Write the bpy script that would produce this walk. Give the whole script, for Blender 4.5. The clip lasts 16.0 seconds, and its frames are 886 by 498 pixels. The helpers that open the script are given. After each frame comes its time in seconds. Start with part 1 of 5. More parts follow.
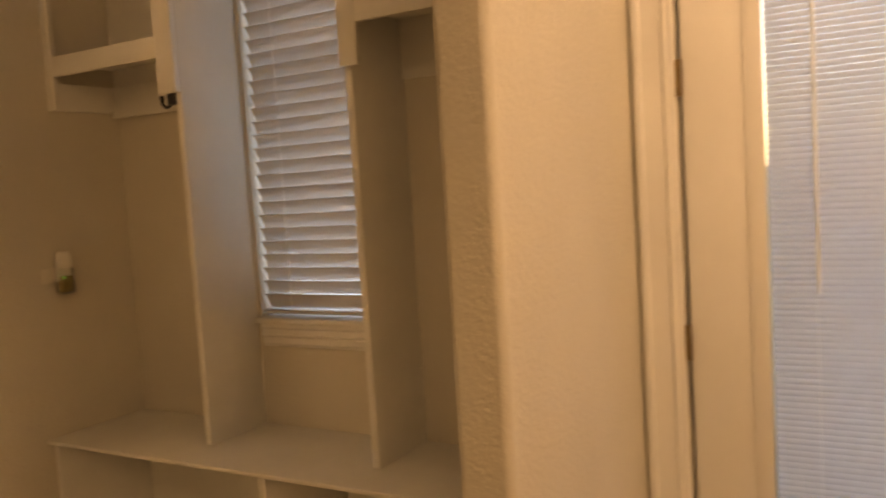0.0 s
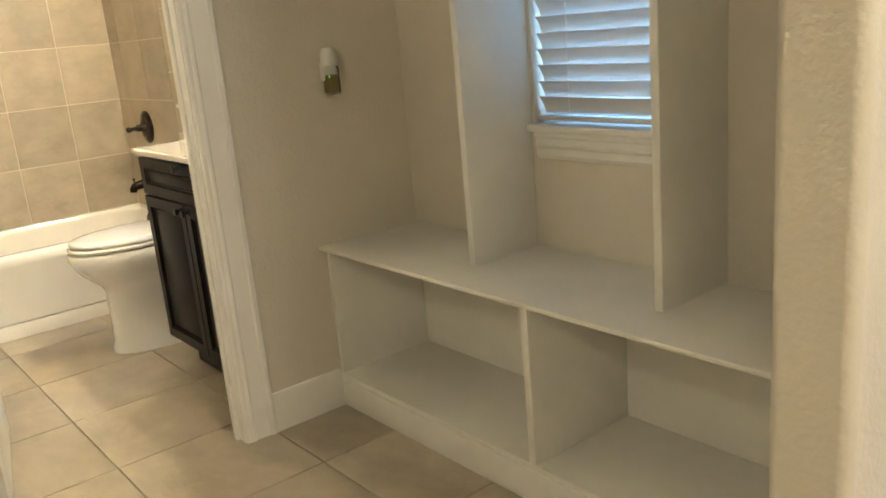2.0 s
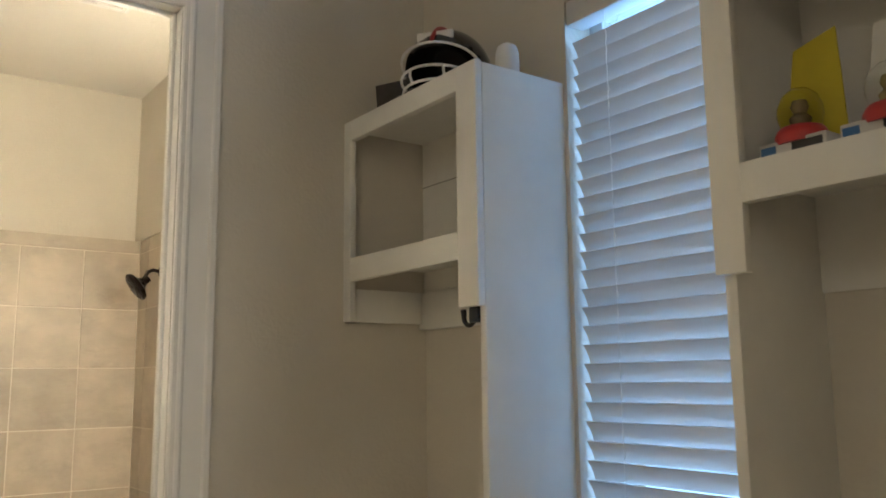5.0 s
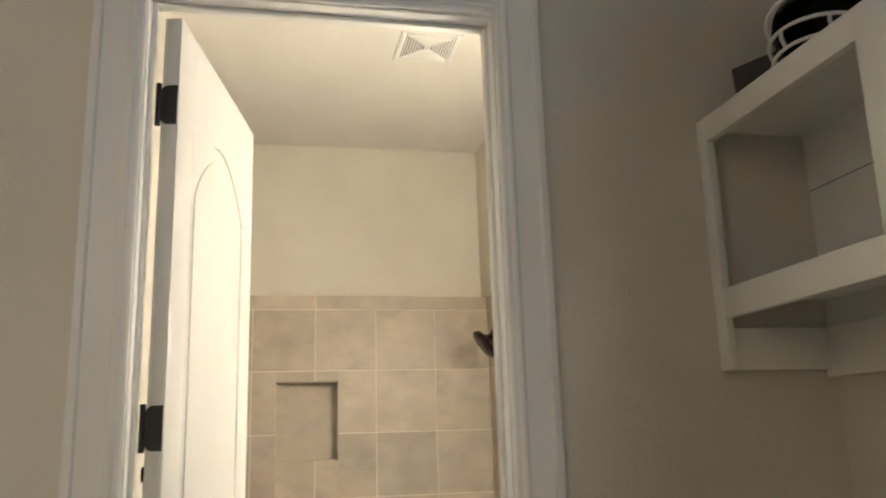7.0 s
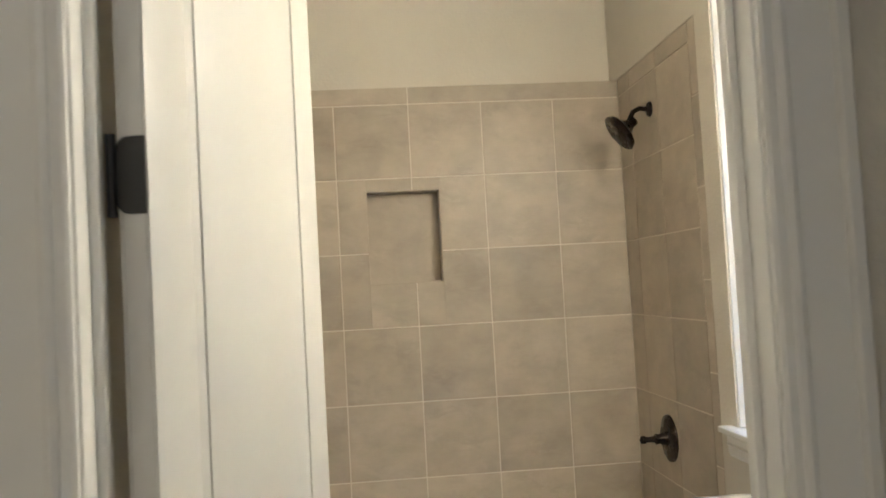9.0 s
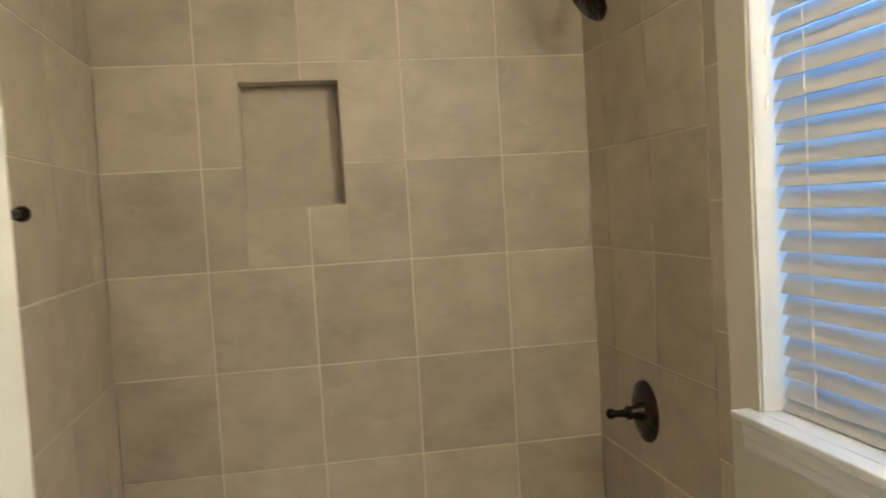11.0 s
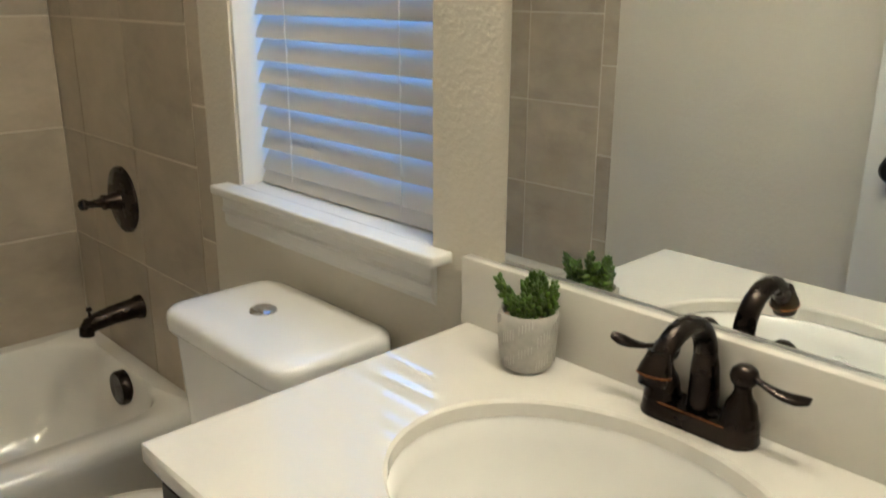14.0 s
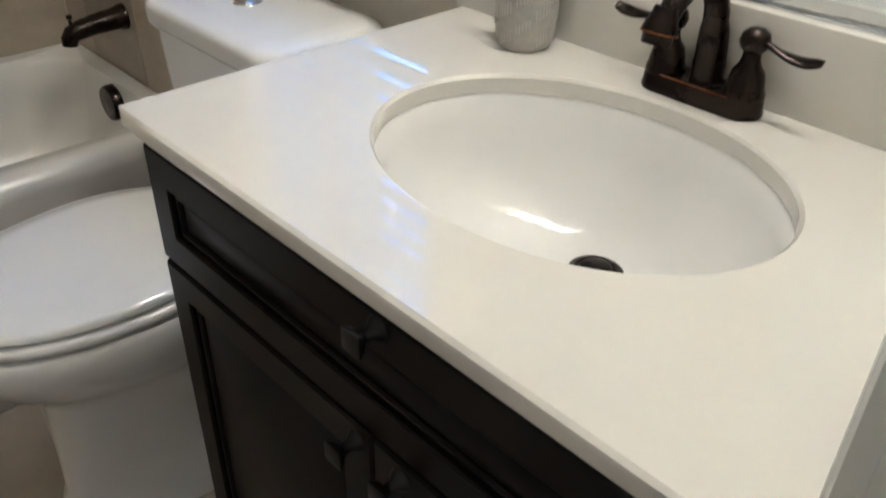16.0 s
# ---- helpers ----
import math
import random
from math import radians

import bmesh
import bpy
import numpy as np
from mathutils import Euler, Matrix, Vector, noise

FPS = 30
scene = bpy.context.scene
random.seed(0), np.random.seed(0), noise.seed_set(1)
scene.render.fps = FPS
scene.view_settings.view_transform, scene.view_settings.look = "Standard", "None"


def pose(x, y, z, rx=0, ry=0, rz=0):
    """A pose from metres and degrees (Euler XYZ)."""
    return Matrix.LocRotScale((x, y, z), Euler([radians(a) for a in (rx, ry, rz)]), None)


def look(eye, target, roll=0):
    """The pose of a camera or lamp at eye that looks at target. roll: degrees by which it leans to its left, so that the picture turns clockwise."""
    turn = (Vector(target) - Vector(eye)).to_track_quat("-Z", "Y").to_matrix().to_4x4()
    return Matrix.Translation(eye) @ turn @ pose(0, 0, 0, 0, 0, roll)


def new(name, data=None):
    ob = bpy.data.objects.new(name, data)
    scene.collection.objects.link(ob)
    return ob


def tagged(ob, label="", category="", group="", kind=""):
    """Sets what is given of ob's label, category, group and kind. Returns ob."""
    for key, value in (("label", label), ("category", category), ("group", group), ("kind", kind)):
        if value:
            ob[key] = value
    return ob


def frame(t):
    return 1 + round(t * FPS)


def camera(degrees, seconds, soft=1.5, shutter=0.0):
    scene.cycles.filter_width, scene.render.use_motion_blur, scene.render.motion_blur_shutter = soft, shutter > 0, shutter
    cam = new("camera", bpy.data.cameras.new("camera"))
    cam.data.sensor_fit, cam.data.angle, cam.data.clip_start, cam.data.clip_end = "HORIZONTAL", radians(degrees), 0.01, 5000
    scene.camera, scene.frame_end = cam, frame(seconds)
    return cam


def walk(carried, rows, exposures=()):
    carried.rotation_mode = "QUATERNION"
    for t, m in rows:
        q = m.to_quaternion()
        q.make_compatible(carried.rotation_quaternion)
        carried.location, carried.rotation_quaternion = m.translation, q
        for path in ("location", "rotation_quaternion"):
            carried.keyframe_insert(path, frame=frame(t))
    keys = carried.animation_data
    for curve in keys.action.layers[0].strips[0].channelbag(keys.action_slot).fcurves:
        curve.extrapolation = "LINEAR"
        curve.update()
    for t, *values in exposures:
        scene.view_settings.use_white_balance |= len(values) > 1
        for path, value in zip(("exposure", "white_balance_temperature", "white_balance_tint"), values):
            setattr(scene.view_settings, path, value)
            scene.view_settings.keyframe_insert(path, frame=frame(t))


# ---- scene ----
cam = camera(56.14, 16.0, soft=1.7, shutter=0.4)
PATH = [
    (0, (0.108, -0.008, 1.373), (-0.881, 1.724, 1.216), -3.58),
    (0.5, (0.056, 0.227, 1.362), (-1.247, 1.731, 1.167), -4.69),
    (1, (-0.014, 0.305, 1.326), (-1.484, 1.637, 1.071), -4.06),
    (1.5, (-0.064, 0.353, 1.295), (-1.580, 1.593, 0.894), -4.75),
    (2, (-0.115, 0.372, 1.268), (-1.627, 1.572, 0.743), -5.09),
    (2.5, (-0.177, 0.413, 1.299), (-1.703, 1.622, 0.841), -4.44),
    (3, (-0.240, 0.449, 1.366), (-1.787, 1.692, 1.110), -3.99),
    (3.5, (-0.314, 0.555, 1.418), (-1.890, 1.786, 1.379), -2.79),
    (4, (-0.362, 0.655, 1.483), (-1.941, 1.871, 1.646), -1.41),
    (4.2, (-0.372, 0.674, 1.492), (-1.939, 1.893, 1.733), -0.85),
    (6.3, (-0.662, 0.706, 1.613), (-2.406, 1.561, 2.089), -3.46),
    (6.5, (-0.733, 0.819, 1.586), (-2.550, 1.486, 2.089), -1.56),
    (7, (-0.799, 0.867, 1.578), (-2.705, 1.278, 2.024), -1.71),
    (7.5, (-0.913, 0.875, 1.542), (-2.859, 1.155, 1.907), -1.82),
    (8, (-1.118, 0.866, 1.518), (-3.090, 1.074, 1.782), -1.55),
    (8.5, (-1.334, 0.879, 1.477), (-3.321, 1.054, 1.625), -2.17),
    (10.8, (-2.407, 1.062, 1.465), (-4.386, 1.341, 1.393), -3.86),
    (11, (-2.445, 1.066, 1.468), (-4.413, 1.407, 1.367), -3.34),
    (11.5, (-2.497, 1.101, 1.449), (-4.418, 1.628, 1.277), -1.80),
    (12, (-2.521, 1.109, 1.435), (-4.357, 1.873, 1.216), -1.17),
    (12.5, (-2.530, 1.120, 1.436), (-4.243, 2.116, 1.169), -0.79),
    (13, (-2.532, 1.124, 1.428), (-4.110, 2.304, 1.088), -0.13),
    (13.5, (-2.535, 1.140, 1.406), (-4.001, 2.424, 0.953), -0.11),
    (14, (-2.541, 1.144, 1.381), (-3.920, 2.466, 0.788), 0.24),
    (14.5, (-2.547, 1.146, 1.357), (-3.857, 2.461, 0.613), 0.65),
    (15, (-2.542, 1.153, 1.327), (-3.795, 2.434, 0.441), 0.88),
    (15.5, (-2.538, 1.157, 1.298), (-3.767, 2.374, 0.293), 1.02),
    (16, (-2.531, 1.154, 1.274), (-3.728, 2.303, 0.157), 1.06),
]
EXPOSURES = [(0.0, 1.85, 16500, 34), (0.5, 2.05, 18500, 35), (1.0, 2.35, 12500, 21), (1.5, 2.65, 8400, 9), (2.0, 2.75, 6950, 5), (2.5, 2.75, 6600, 5), (3.0, 2.65, 6450, 6), (3.5, 2.58, 6450, 7),
             (4.0, 2.47, 6400, 8), (6.5, 2.0, 6150, 10), (8.5, 1.85, 5800, 8), (11.0, 1.53, 6250, 5), (12.5, 1.48, 6550, 2), (13.5, 1.45, 6300, 3), (15.0, 1.25, 5330, 9), (16.0, 1.3, 5280, 10)]
walk(cam, [(t, look(eye, target, roll)) for t, eye, target, roll in PATH], EXPOSURES)

# ---- world ----
world = bpy.data.worlds.new("sky")
scene.world = world
world.use_nodes = True
wn = world.node_tree.nodes
sky = wn.new("ShaderNodeTexSky")
sky.sky_type = "NISHITA"
sky.sun_disc = False
sky.sun_elevation, sky.sun_rotation = radians(38), radians(200)
world.node_tree.links.new(sky.outputs[0], wn["Background"].inputs[0])
wn["Background"].inputs[1].default_value = 0.15
sun = new("sun", bpy.data.lights.new("sun", "SUN"))
sun.data.energy, sun.data.angle, sun.data.color = 1.2, radians(8), (1, 0.96, 0.9)
sun.matrix_world = pose(0, -10, 20, 52, 0, 20)


# sky light coming in at the three glazed openings
for lx, lz, sx, sz, power, tint in ((-3.749, 1.71, 0.56, 1.36, 3.2, (0.12, 0.40, 1.0)), (-1.545, 1.72, 0.60, 1.50, 3.0, (0.26, 0.54, 1.0)), (0.055, 1.25, 0.50, 1.98, 2.0, (0.16, 0.45, 1.0))):
    sk = new("sky_light", bpy.data.lights.new("sky_light", "AREA"))
    sk.data.shape, sk.data.size, sk.data.size_y, sk.data.energy, sk.data.color = "RECTANGLE", sx, sz, power, tint
    sk.matrix_world = look((lx, 2.36, lz), (lx, 0.0, lz))


# ---- materials ----
def material(name, color, rough=0.5, metal=0.0, var=0.08, scale=6.0, grain=40.0, bump=0.05, dist=0.002, spec=0.5, coat=0.0, objvar=0.0, rvar=0.1, color2=None):
    m = bpy.data.materials.new(name)
    m.use_nodes = True
    n, l = m.node_tree.nodes, m.node_tree.links
    b = n["Principled BSDF"]
    b.inputs["Roughness"].default_value = rough
    b.inputs["Metallic"].default_value = metal
    b.inputs["Specular IOR Level"].default_value = spec
    b.inputs["Coat Weight"].default_value = coat
    tc = n.new("ShaderNodeTexCoord")
    big = n.new("ShaderNodeTexNoise")
    big.inputs["Scale"].default_value = scale
    big.inputs["Detail"].default_value = 5
    fine = n.new("ShaderNodeTexNoise")
    fine.inputs["Scale"].default_value = grain
    fine.inputs["Detail"].default_value = 4
    coords = tc.outputs["Object"]
    if objvar:
        oi = n.new("ShaderNodeObjectInfo")
        mul = n.new("ShaderNodeVectorMath")
        mul.operation = "MULTIPLY_ADD"
        mul.inputs[1].default_value = (1, 1, 1)
        sc_ = n.new("ShaderNodeMath")
        sc_.operation = "MULTIPLY"
        sc_.inputs[1].default_value = 37.0
        l.new(oi.outputs["Random"], sc_.inputs[0])
        l.new(coords, mul.inputs[0])
        l.new(sc_.outputs[0], mul.inputs[2])
        coords = mul.outputs[0]
    l.new(coords, big.inputs["Vector"])
    l.new(coords, fine.inputs["Vector"])
    ramp = n.new("ShaderNodeValToRGB")
    c2 = color2 or tuple(c * (1 - 3 * var) for c in color)
    ramp.color_ramp.elements[0].position, ramp.color_ramp.elements[1].position = 0.3, 0.7
    ramp.color_ramp.elements[0].color = (*c2, 1)
    ramp.color_ramp.elements[1].color = (*color, 1)
    l.new(big.outputs["Fac"], ramp.inputs["Fac"])
    mix = n.new("ShaderNodeMix")
    mix.data_type = "RGBA"
    mix.blend_type = "MULTIPLY"
    mix.inputs["Factor"].default_value = min(1.0, var * 3)
    l.new(ramp.outputs[0], mix.inputs["A"])
    l.new(fine.outputs["Color"], mix.inputs["B"])
    bw = n.new("ShaderNodeMapRange")
    bw.inputs["To Min"].default_value, bw.inputs["To Max"].default_value = 0.75, 1.2
    l.new(fine.outputs["Fac"], bw.inputs["Value"])
    l.new(bw.outputs[0], mix.inputs["B"])
    out = mix.outputs["Result"]
    if objvar:
        hv = n.new("ShaderNodeHueSaturation")
        mr = n.new("ShaderNodeMapRange")
        mr.inputs["To Min"].default_value, mr.inputs["To Max"].default_value = 1 - objvar, 1 + objvar
        l.new(oi.outputs["Random"], mr.inputs["Value"])
        l.new(mr.outputs[0], hv.inputs["Value"])
        l.new(out, hv.inputs["Color"])
        out = hv.outputs[0]
    l.new(out, b.inputs["Base Color"])
    rr = n.new("ShaderNodeMapRange")
    rr.inputs["To Min"].default_value, rr.inputs["To Max"].default_value = max(0.02, rough - rvar), min(1, rough + rvar)
    l.new(big.outputs["Fac"], rr.inputs["Value"])
    l.new(rr.outputs[0], b.inputs["Roughness"])
    if bump:
        bp = n.new("ShaderNodeBump")
        bp.inputs["Strength"].default_value = bump
        bp.inputs["Distance"].default_value = dist
        l.new(fine.outputs["Fac"], bp.inputs["Height"])
        l.new(bp.outputs[0], b.inputs["Normal"])
    return m


def glass_material():
    m = bpy.data.materials.new("window_glass")
    m.use_nodes = True
    b = m.node_tree.nodes["Principled BSDF"]
    b.inputs["Transmission Weight"].default_value = 1.0
    b.inputs["Roughness"].default_value = 0.0
    b.inputs["IOR"].default_value = 1.1
    b.inputs["Base Color"].default_value = (0.95, 0.98, 0.98, 1)
    return m


def mirror_material():
    m = bpy.data.materials.new("mirror_silver")
    m.use_nodes = True
    b = m.node_tree.nodes["Principled BSDF"]
    b.inputs["Metallic"].default_value = 1.0
    b.inputs["Roughness"].default_value = 0.01
    b.inputs["Base Color"].default_value = (0.86, 0.89, 0.88, 1)
    return m


def glow(name, color, strength):
    m = bpy.data.materials.new(name)
    m.use_nodes = True
    b = m.node_tree.nodes["Principled BSDF"]
    b.inputs["Base Color"].default_value = (*color, 1)
    b.inputs["Emission Color"].default_value = (*color, 1)
    b.inputs["Emission Strength"].default_value = strength
    return m


PAINT = material("wall_paint", (0.66, 0.62, 0.54), 0.75, var=0.03, scale=2.0, grain=88, bump=0.42, dist=0.0042, spec=0.25)
CEIL = material("ceiling_paint", (0.74, 0.71, 0.65), 0.85, var=0.02, scale=2, grain=60, bump=0.4, dist=0.004, spec=0.2)
WHITE = material("white_trim_paint", (0.77, 0.76, 0.73), 0.38, var=0.02, scale=4, grain=30, bump=0.04)
BOARD = material("white_cabinet_paint", (0.80, 0.79, 0.745), 0.42, var=0.04, scale=3, grain=26, bump=0.06)
TILE = material("stone_look_tile", (0.475, 0.412, 0.325), 0.44, var=0.05, scale=7, grain=16, bump=0.04, objvar=0.06, color2=(0.395, 0.34, 0.265))
FLOORTILE = material("floor_tile", (0.46, 0.40, 0.305), 0.35, var=0.06, scale=3.5, grain=14, bump=0.05, objvar=0.05, color2=(0.345, 0.295, 0.225))
FLOORGROUT = material("floor_grout", (0.42, 0.37, 0.29), 0.9, var=0.05, scale=9, grain=120, bump=0.3)
SEAM = material("open_sheet_seam", (0.30, 0.29, 0.27), 0.8, var=0.05, scale=20, grain=60, bump=0.1)
HINGEBRASS = material("worn_bronze_hinge", (0.30, 0.21, 0.12), 0.36, 0.8, var=0.1, scale=30, grain=90, bump=0.02)
GROUT = material("grout", (0.72, 0.66, 0.56), 0.9, var=0.05, scale=9, grain=120, bump=0.3)
PORCELAIN = material("white_porcelain", (0.82, 0.81, 0.79), 0.08, var=0.01, scale=3, grain=10, bump=0.0, coat=0.5, rvar=0.03)
ACRYLIC = material("tub_enamel", (0.80, 0.78, 0.74), 0.14, var=0.015, scale=2, grain=8, bump=0.0, coat=0.3, rvar=0.04)
QUARTZ = material("cultured_marble_top", (0.69, 0.665, 0.615), 0.04, var=0.015, scale=5, grain=60, bump=0.0, coat=0.6, rvar=0.02)
ESPRESSO = material("espresso_wood", (0.011, 0.008, 0.007), 0.33, var=0.12, scale=3, grain=50, bump=0.03, rvar=0.06, spec=0.12)
BRONZE = material("oil_rubbed_bronze", (0.030, 0.022, 0.018), 0.27, 0.85, var=0.15, scale=25, grain=90, bump=0.03, rvar=0.1)
COPPER = material("worn_copper_edge", (0.35, 0.13, 0.05), 0.3, 0.9, var=0.1, scale=40, grain=120, bump=0.0)
BLACK = material("black_metal", (0.012, 0.012, 0.013), 0.4, 0.3, var=0.1, scale=20, grain=80, bump=0.03)
CHROME = material("chrome", (0.75, 0.76, 0.78), 0.08, 1.0, var=0.01, scale=5, grain=20, bump=0.0, rvar=0.03)
SLAT = material("white_blind_slat", (0.62, 0.61, 0.60), 0.4, var=0.02, scale=5, grain=30, bump=0.02)
MINI = material("thin_mini_slat", (0.45, 0.45, 0.46), 0.5, var=0.02, scale=5, grain=30, bump=0.0)
mt = MINI.node_tree
tl = mt.nodes.new("ShaderNodeBsdfTranslucent")
tl.inputs[0].default_value = (0.75, 0.76, 0.78, 1)
mx = mt.nodes.new("ShaderNodeMixShader")
mx.inputs[0].default_value = 0.45
mt.links.new(mt.nodes["Principled BSDF"].outputs[0], mx.inputs[1])
mt.links.new(tl.outputs[0], mx.inputs[2])
mt.links.new(mx.outputs[0], mt.nodes["Material Output"].inputs[0])
CORD = material("white_cord", (0.80, 0.79, 0.76), 0.7, var=0.03, scale=30, grain=200, bump=0.1)
VINYL = material("white_vinyl", (0.8, 0.8, 0.8), 0.35, var=0.02, bump=0.0)
# Trim white darkened for the door leaf, to offset the strong vanity light.
DOORDIMMED = material("dimmed_door_white", (0.60, 0.59, 0.565), 0.36, var=0.02, scale=4, grain=30, bump=0.04)
GLASS = glass_material()
MIRROR = mirror_material()
POTGREY = material("cement_pot", (0.50, 0.48, 0.44), 0.8, var=0.1, scale=30, grain=120, bump=0.3)
POTLINE = material("cement_pot_relief", (0.56, 0.54, 0.51), 0.8, var=0.05, scale=30, grain=120, bump=0.2)
LEAF = material("succulent_green", (0.065, 0.135, 0.008), 0.4, var=0.15, scale=40, grain=90, bump=0.1, objvar=0.25)
GRAVEL = material("pot_gravel", (0.34, 0.24, 0.15), 0.85, var=0.15, scale=60, grain=150, bump=0.3)
HELMET = material("black_helmet_shell", (0.015, 0.014, 0.015), 0.18, var=0.05, bump=0.0, coat=0.6)
HWHITE = material("helmet_white", (0.75, 0.74, 0.72), 0.35, var=0.02, bump=0.0)
RED = material("red_plastic", (0.45, 0.03, 0.03), 0.35, var=0.04, bump=0.0)
YELLOW = material("yellow_card", (0.60, 0.50, 0.03), 0.6, var=0.08, bump=0.0)
BLUE = material("blue_print", (0.05, 0.16, 0.38), 0.5, var=0.05, bump=0.0)
DARK = material("dark_print", (0.02, 0.02, 0.02), 0.5, var=0.05, bump=0.0)
PHOTO = material("dark_photo_card", (0.06, 0.05, 0.045), 0.4, var=0.2, scale=20, bump=0.0)
CARD = material("white_box_card", (0.62, 0.61, 0.58), 0.6, var=0.03, bump=0.0)
OIL = material("amber_oil", (0.26, 0.20, 0.09), 0.2, var=0.03, bump=0.0)
GRASS = material("lawn", (0.06, 0.10, 0.03), 0.9, var=0.2, scale=2, grain=30, bump=0.4)


def vein(m, amount, size, squash):
    """Adds cloudy streaks, as in stone-look tile, to a material's colour."""
    n, l = m.node_tree.nodes, m.node_tree.links
    b = n["Principled BSDF"]
    old = b.inputs["Base Color"].links[0].from_socket
    mid = n.new("ShaderNodeObjectInfo")
    tc = n.new("ShaderNodeTexCoord")
    add = n.new("ShaderNodeVectorMath")
    add.operation = "MULTIPLY_ADD"
    add.inputs[1].default_value = squash
    shift = n.new("ShaderNodeMath")
    shift.operation = "MULTIPLY"
    shift.inputs[1].default_value = 53.0
    l.new(mid.outputs["Random"], shift.inputs[0])
    l.new(tc.outputs["Object"], add.inputs[0])
    l.new(shift.outputs[0], add.inputs[2])
    no = n.new("ShaderNodeTexNoise")
    no.inputs["Scale"].default_value = size
    no.inputs["Detail"].default_value = 9
    no.inputs["Roughness"].default_value = 0.66
    no.inputs["Distortion"].default_value = 0.35
    l.new(add.outputs[0], no.inputs["Vector"])
    mr = n.new("ShaderNodeMapRange")
    mr.inputs["From Min"].default_value, mr.inputs["From Max"].default_value = 0.3, 0.7
    mr.inputs["To Min"].default_value, mr.inputs["To Max"].default_value = 1 - amount, 1 + amount
    l.new(no.outputs["Fac"], mr.inputs["Value"])
    tone = n.new("ShaderNodeMapRange")
    tone.inputs["To Min"].default_value, tone.inputs["To Max"].default_value = 1 - amount * 0.5, 1 + amount * 0.5
    l.new(mid.outputs["Random"], tone.inputs["Value"])
    mul = n.new("ShaderNodeMath")
    mul.operation = "MULTIPLY"
    l.new(mr.outputs[0], mul.inputs[0])
    l.new(tone.outputs[0], mul.inputs[1])
    mix = n.new("ShaderNodeVectorMath")
    mix.operation = "SCALE"
    l.new(old, mix.inputs[0])
    l.new(mul.outputs[0], mix.inputs["Scale"])
    l.new(mix.outputs[0], b.inputs["Base Color"])


def strokes(m, amount, size, squash):
    """Adds short smudged dark strokes and pale scuffs, broken up by a coarser noise."""
    n, l = m.node_tree.nodes, m.node_tree.links
    b = n["Principled BSDF"]
    old = b.inputs["Base Color"].links[0].from_socket
    info = n.new("ShaderNodeObjectInfo")
    tc = n.new("ShaderNodeTexCoord")
    off = n.new("ShaderNodeMath")
    off.operation = "MULTIPLY"
    off.inputs[1].default_value = 91.0
    l.new(info.outputs["Random"], off.inputs[0])
    at = n.new("ShaderNodeVectorMath")
    at.operation = "MULTIPLY_ADD"
    at.inputs[1].default_value = squash
    l.new(tc.outputs["Object"], at.inputs[0])
    l.new(off.outputs[0], at.inputs[2])
    line = n.new("ShaderNodeTexNoise")
    line.inputs["Scale"].default_value = size
    line.inputs["Detail"].default_value = 6
    line.inputs["Roughness"].default_value = 0.62
    line.inputs["Distortion"].default_value = 0.7
    l.new(at.outputs[0], line.inputs["Vector"])
    ridge = n.new("ShaderNodeValToRGB")
    e = ridge.color_ramp.elements
    e[0].position, e[0].color = 0.34, (0, 0, 0, 1)
    e[1].position, e[1].color = 0.62, (0, 0, 0, 1)
    mid = e.new(0.49)
    mid.color = (1, 1, 1, 1)
    l.new(line.outputs["Fac"], ridge.inputs["Fac"])
    gate = n.new("ShaderNodeTexNoise")
    gate.inputs["Scale"].default_value = size * 0.55
    gate.inputs["Detail"].default_value = 3
    l.new(at.outputs[0], gate.inputs["Vector"])
    gr = n.new("ShaderNodeMapRange")
    gr.inputs["From Min"].default_value, gr.inputs["From Max"].default_value = 0.46, 0.66
    l.new(gate.outputs["Fac"], gr.inputs["Value"])
    both = n.new("ShaderNodeMath")
    both.operation = "MULTIPLY"
    l.new(ridge.outputs[0], both.inputs[0])
    l.new(gr.outputs[0], both.inputs[1])
    fall = n.new("ShaderNodeMapRange")
    fall.inputs["To Min"].default_value, fall.inputs["To Max"].default_value = 1.02, 1.0 - amount
    l.new(both.outputs[0], fall.inputs["Value"])
    mix = n.new("ShaderNodeVectorMath")
    mix.operation = "SCALE"
    l.new(old, mix.inputs[0])
    l.new(fall.outputs[0], mix.inputs["Scale"])
    l.new(mix.outputs[0], b.inputs["Base Color"])


vein(TILE, 0.10, 5.0, (1.0, 0.7, 1.6))
strokes(TILE, 0.10, 9.0, (1.0, 1.0, 1.9))
vein(FLOORTILE, 0.16, 2.6, (0.8, 1.6, 1.0))
strokes(FLOORTILE, 0.10, 5.0, (1.0, 1.6, 1.0))
OPAL = glow("opal_lamp_glass", (1.0, 0.86, 0.65), 40.0)
# Glow of two unseen lamps, added to brighten the hall and stub wall.
STUBFILL = glow("stub_fill_glow", (1.0, 0.88, 0.73), 36.0)
HALLFILL = glow("hall_fill_glow", (1.0, 0.88, 0.70), 24.5)
DAY = glow("night_led", (0.3, 1.0, 0.3), 0.12)


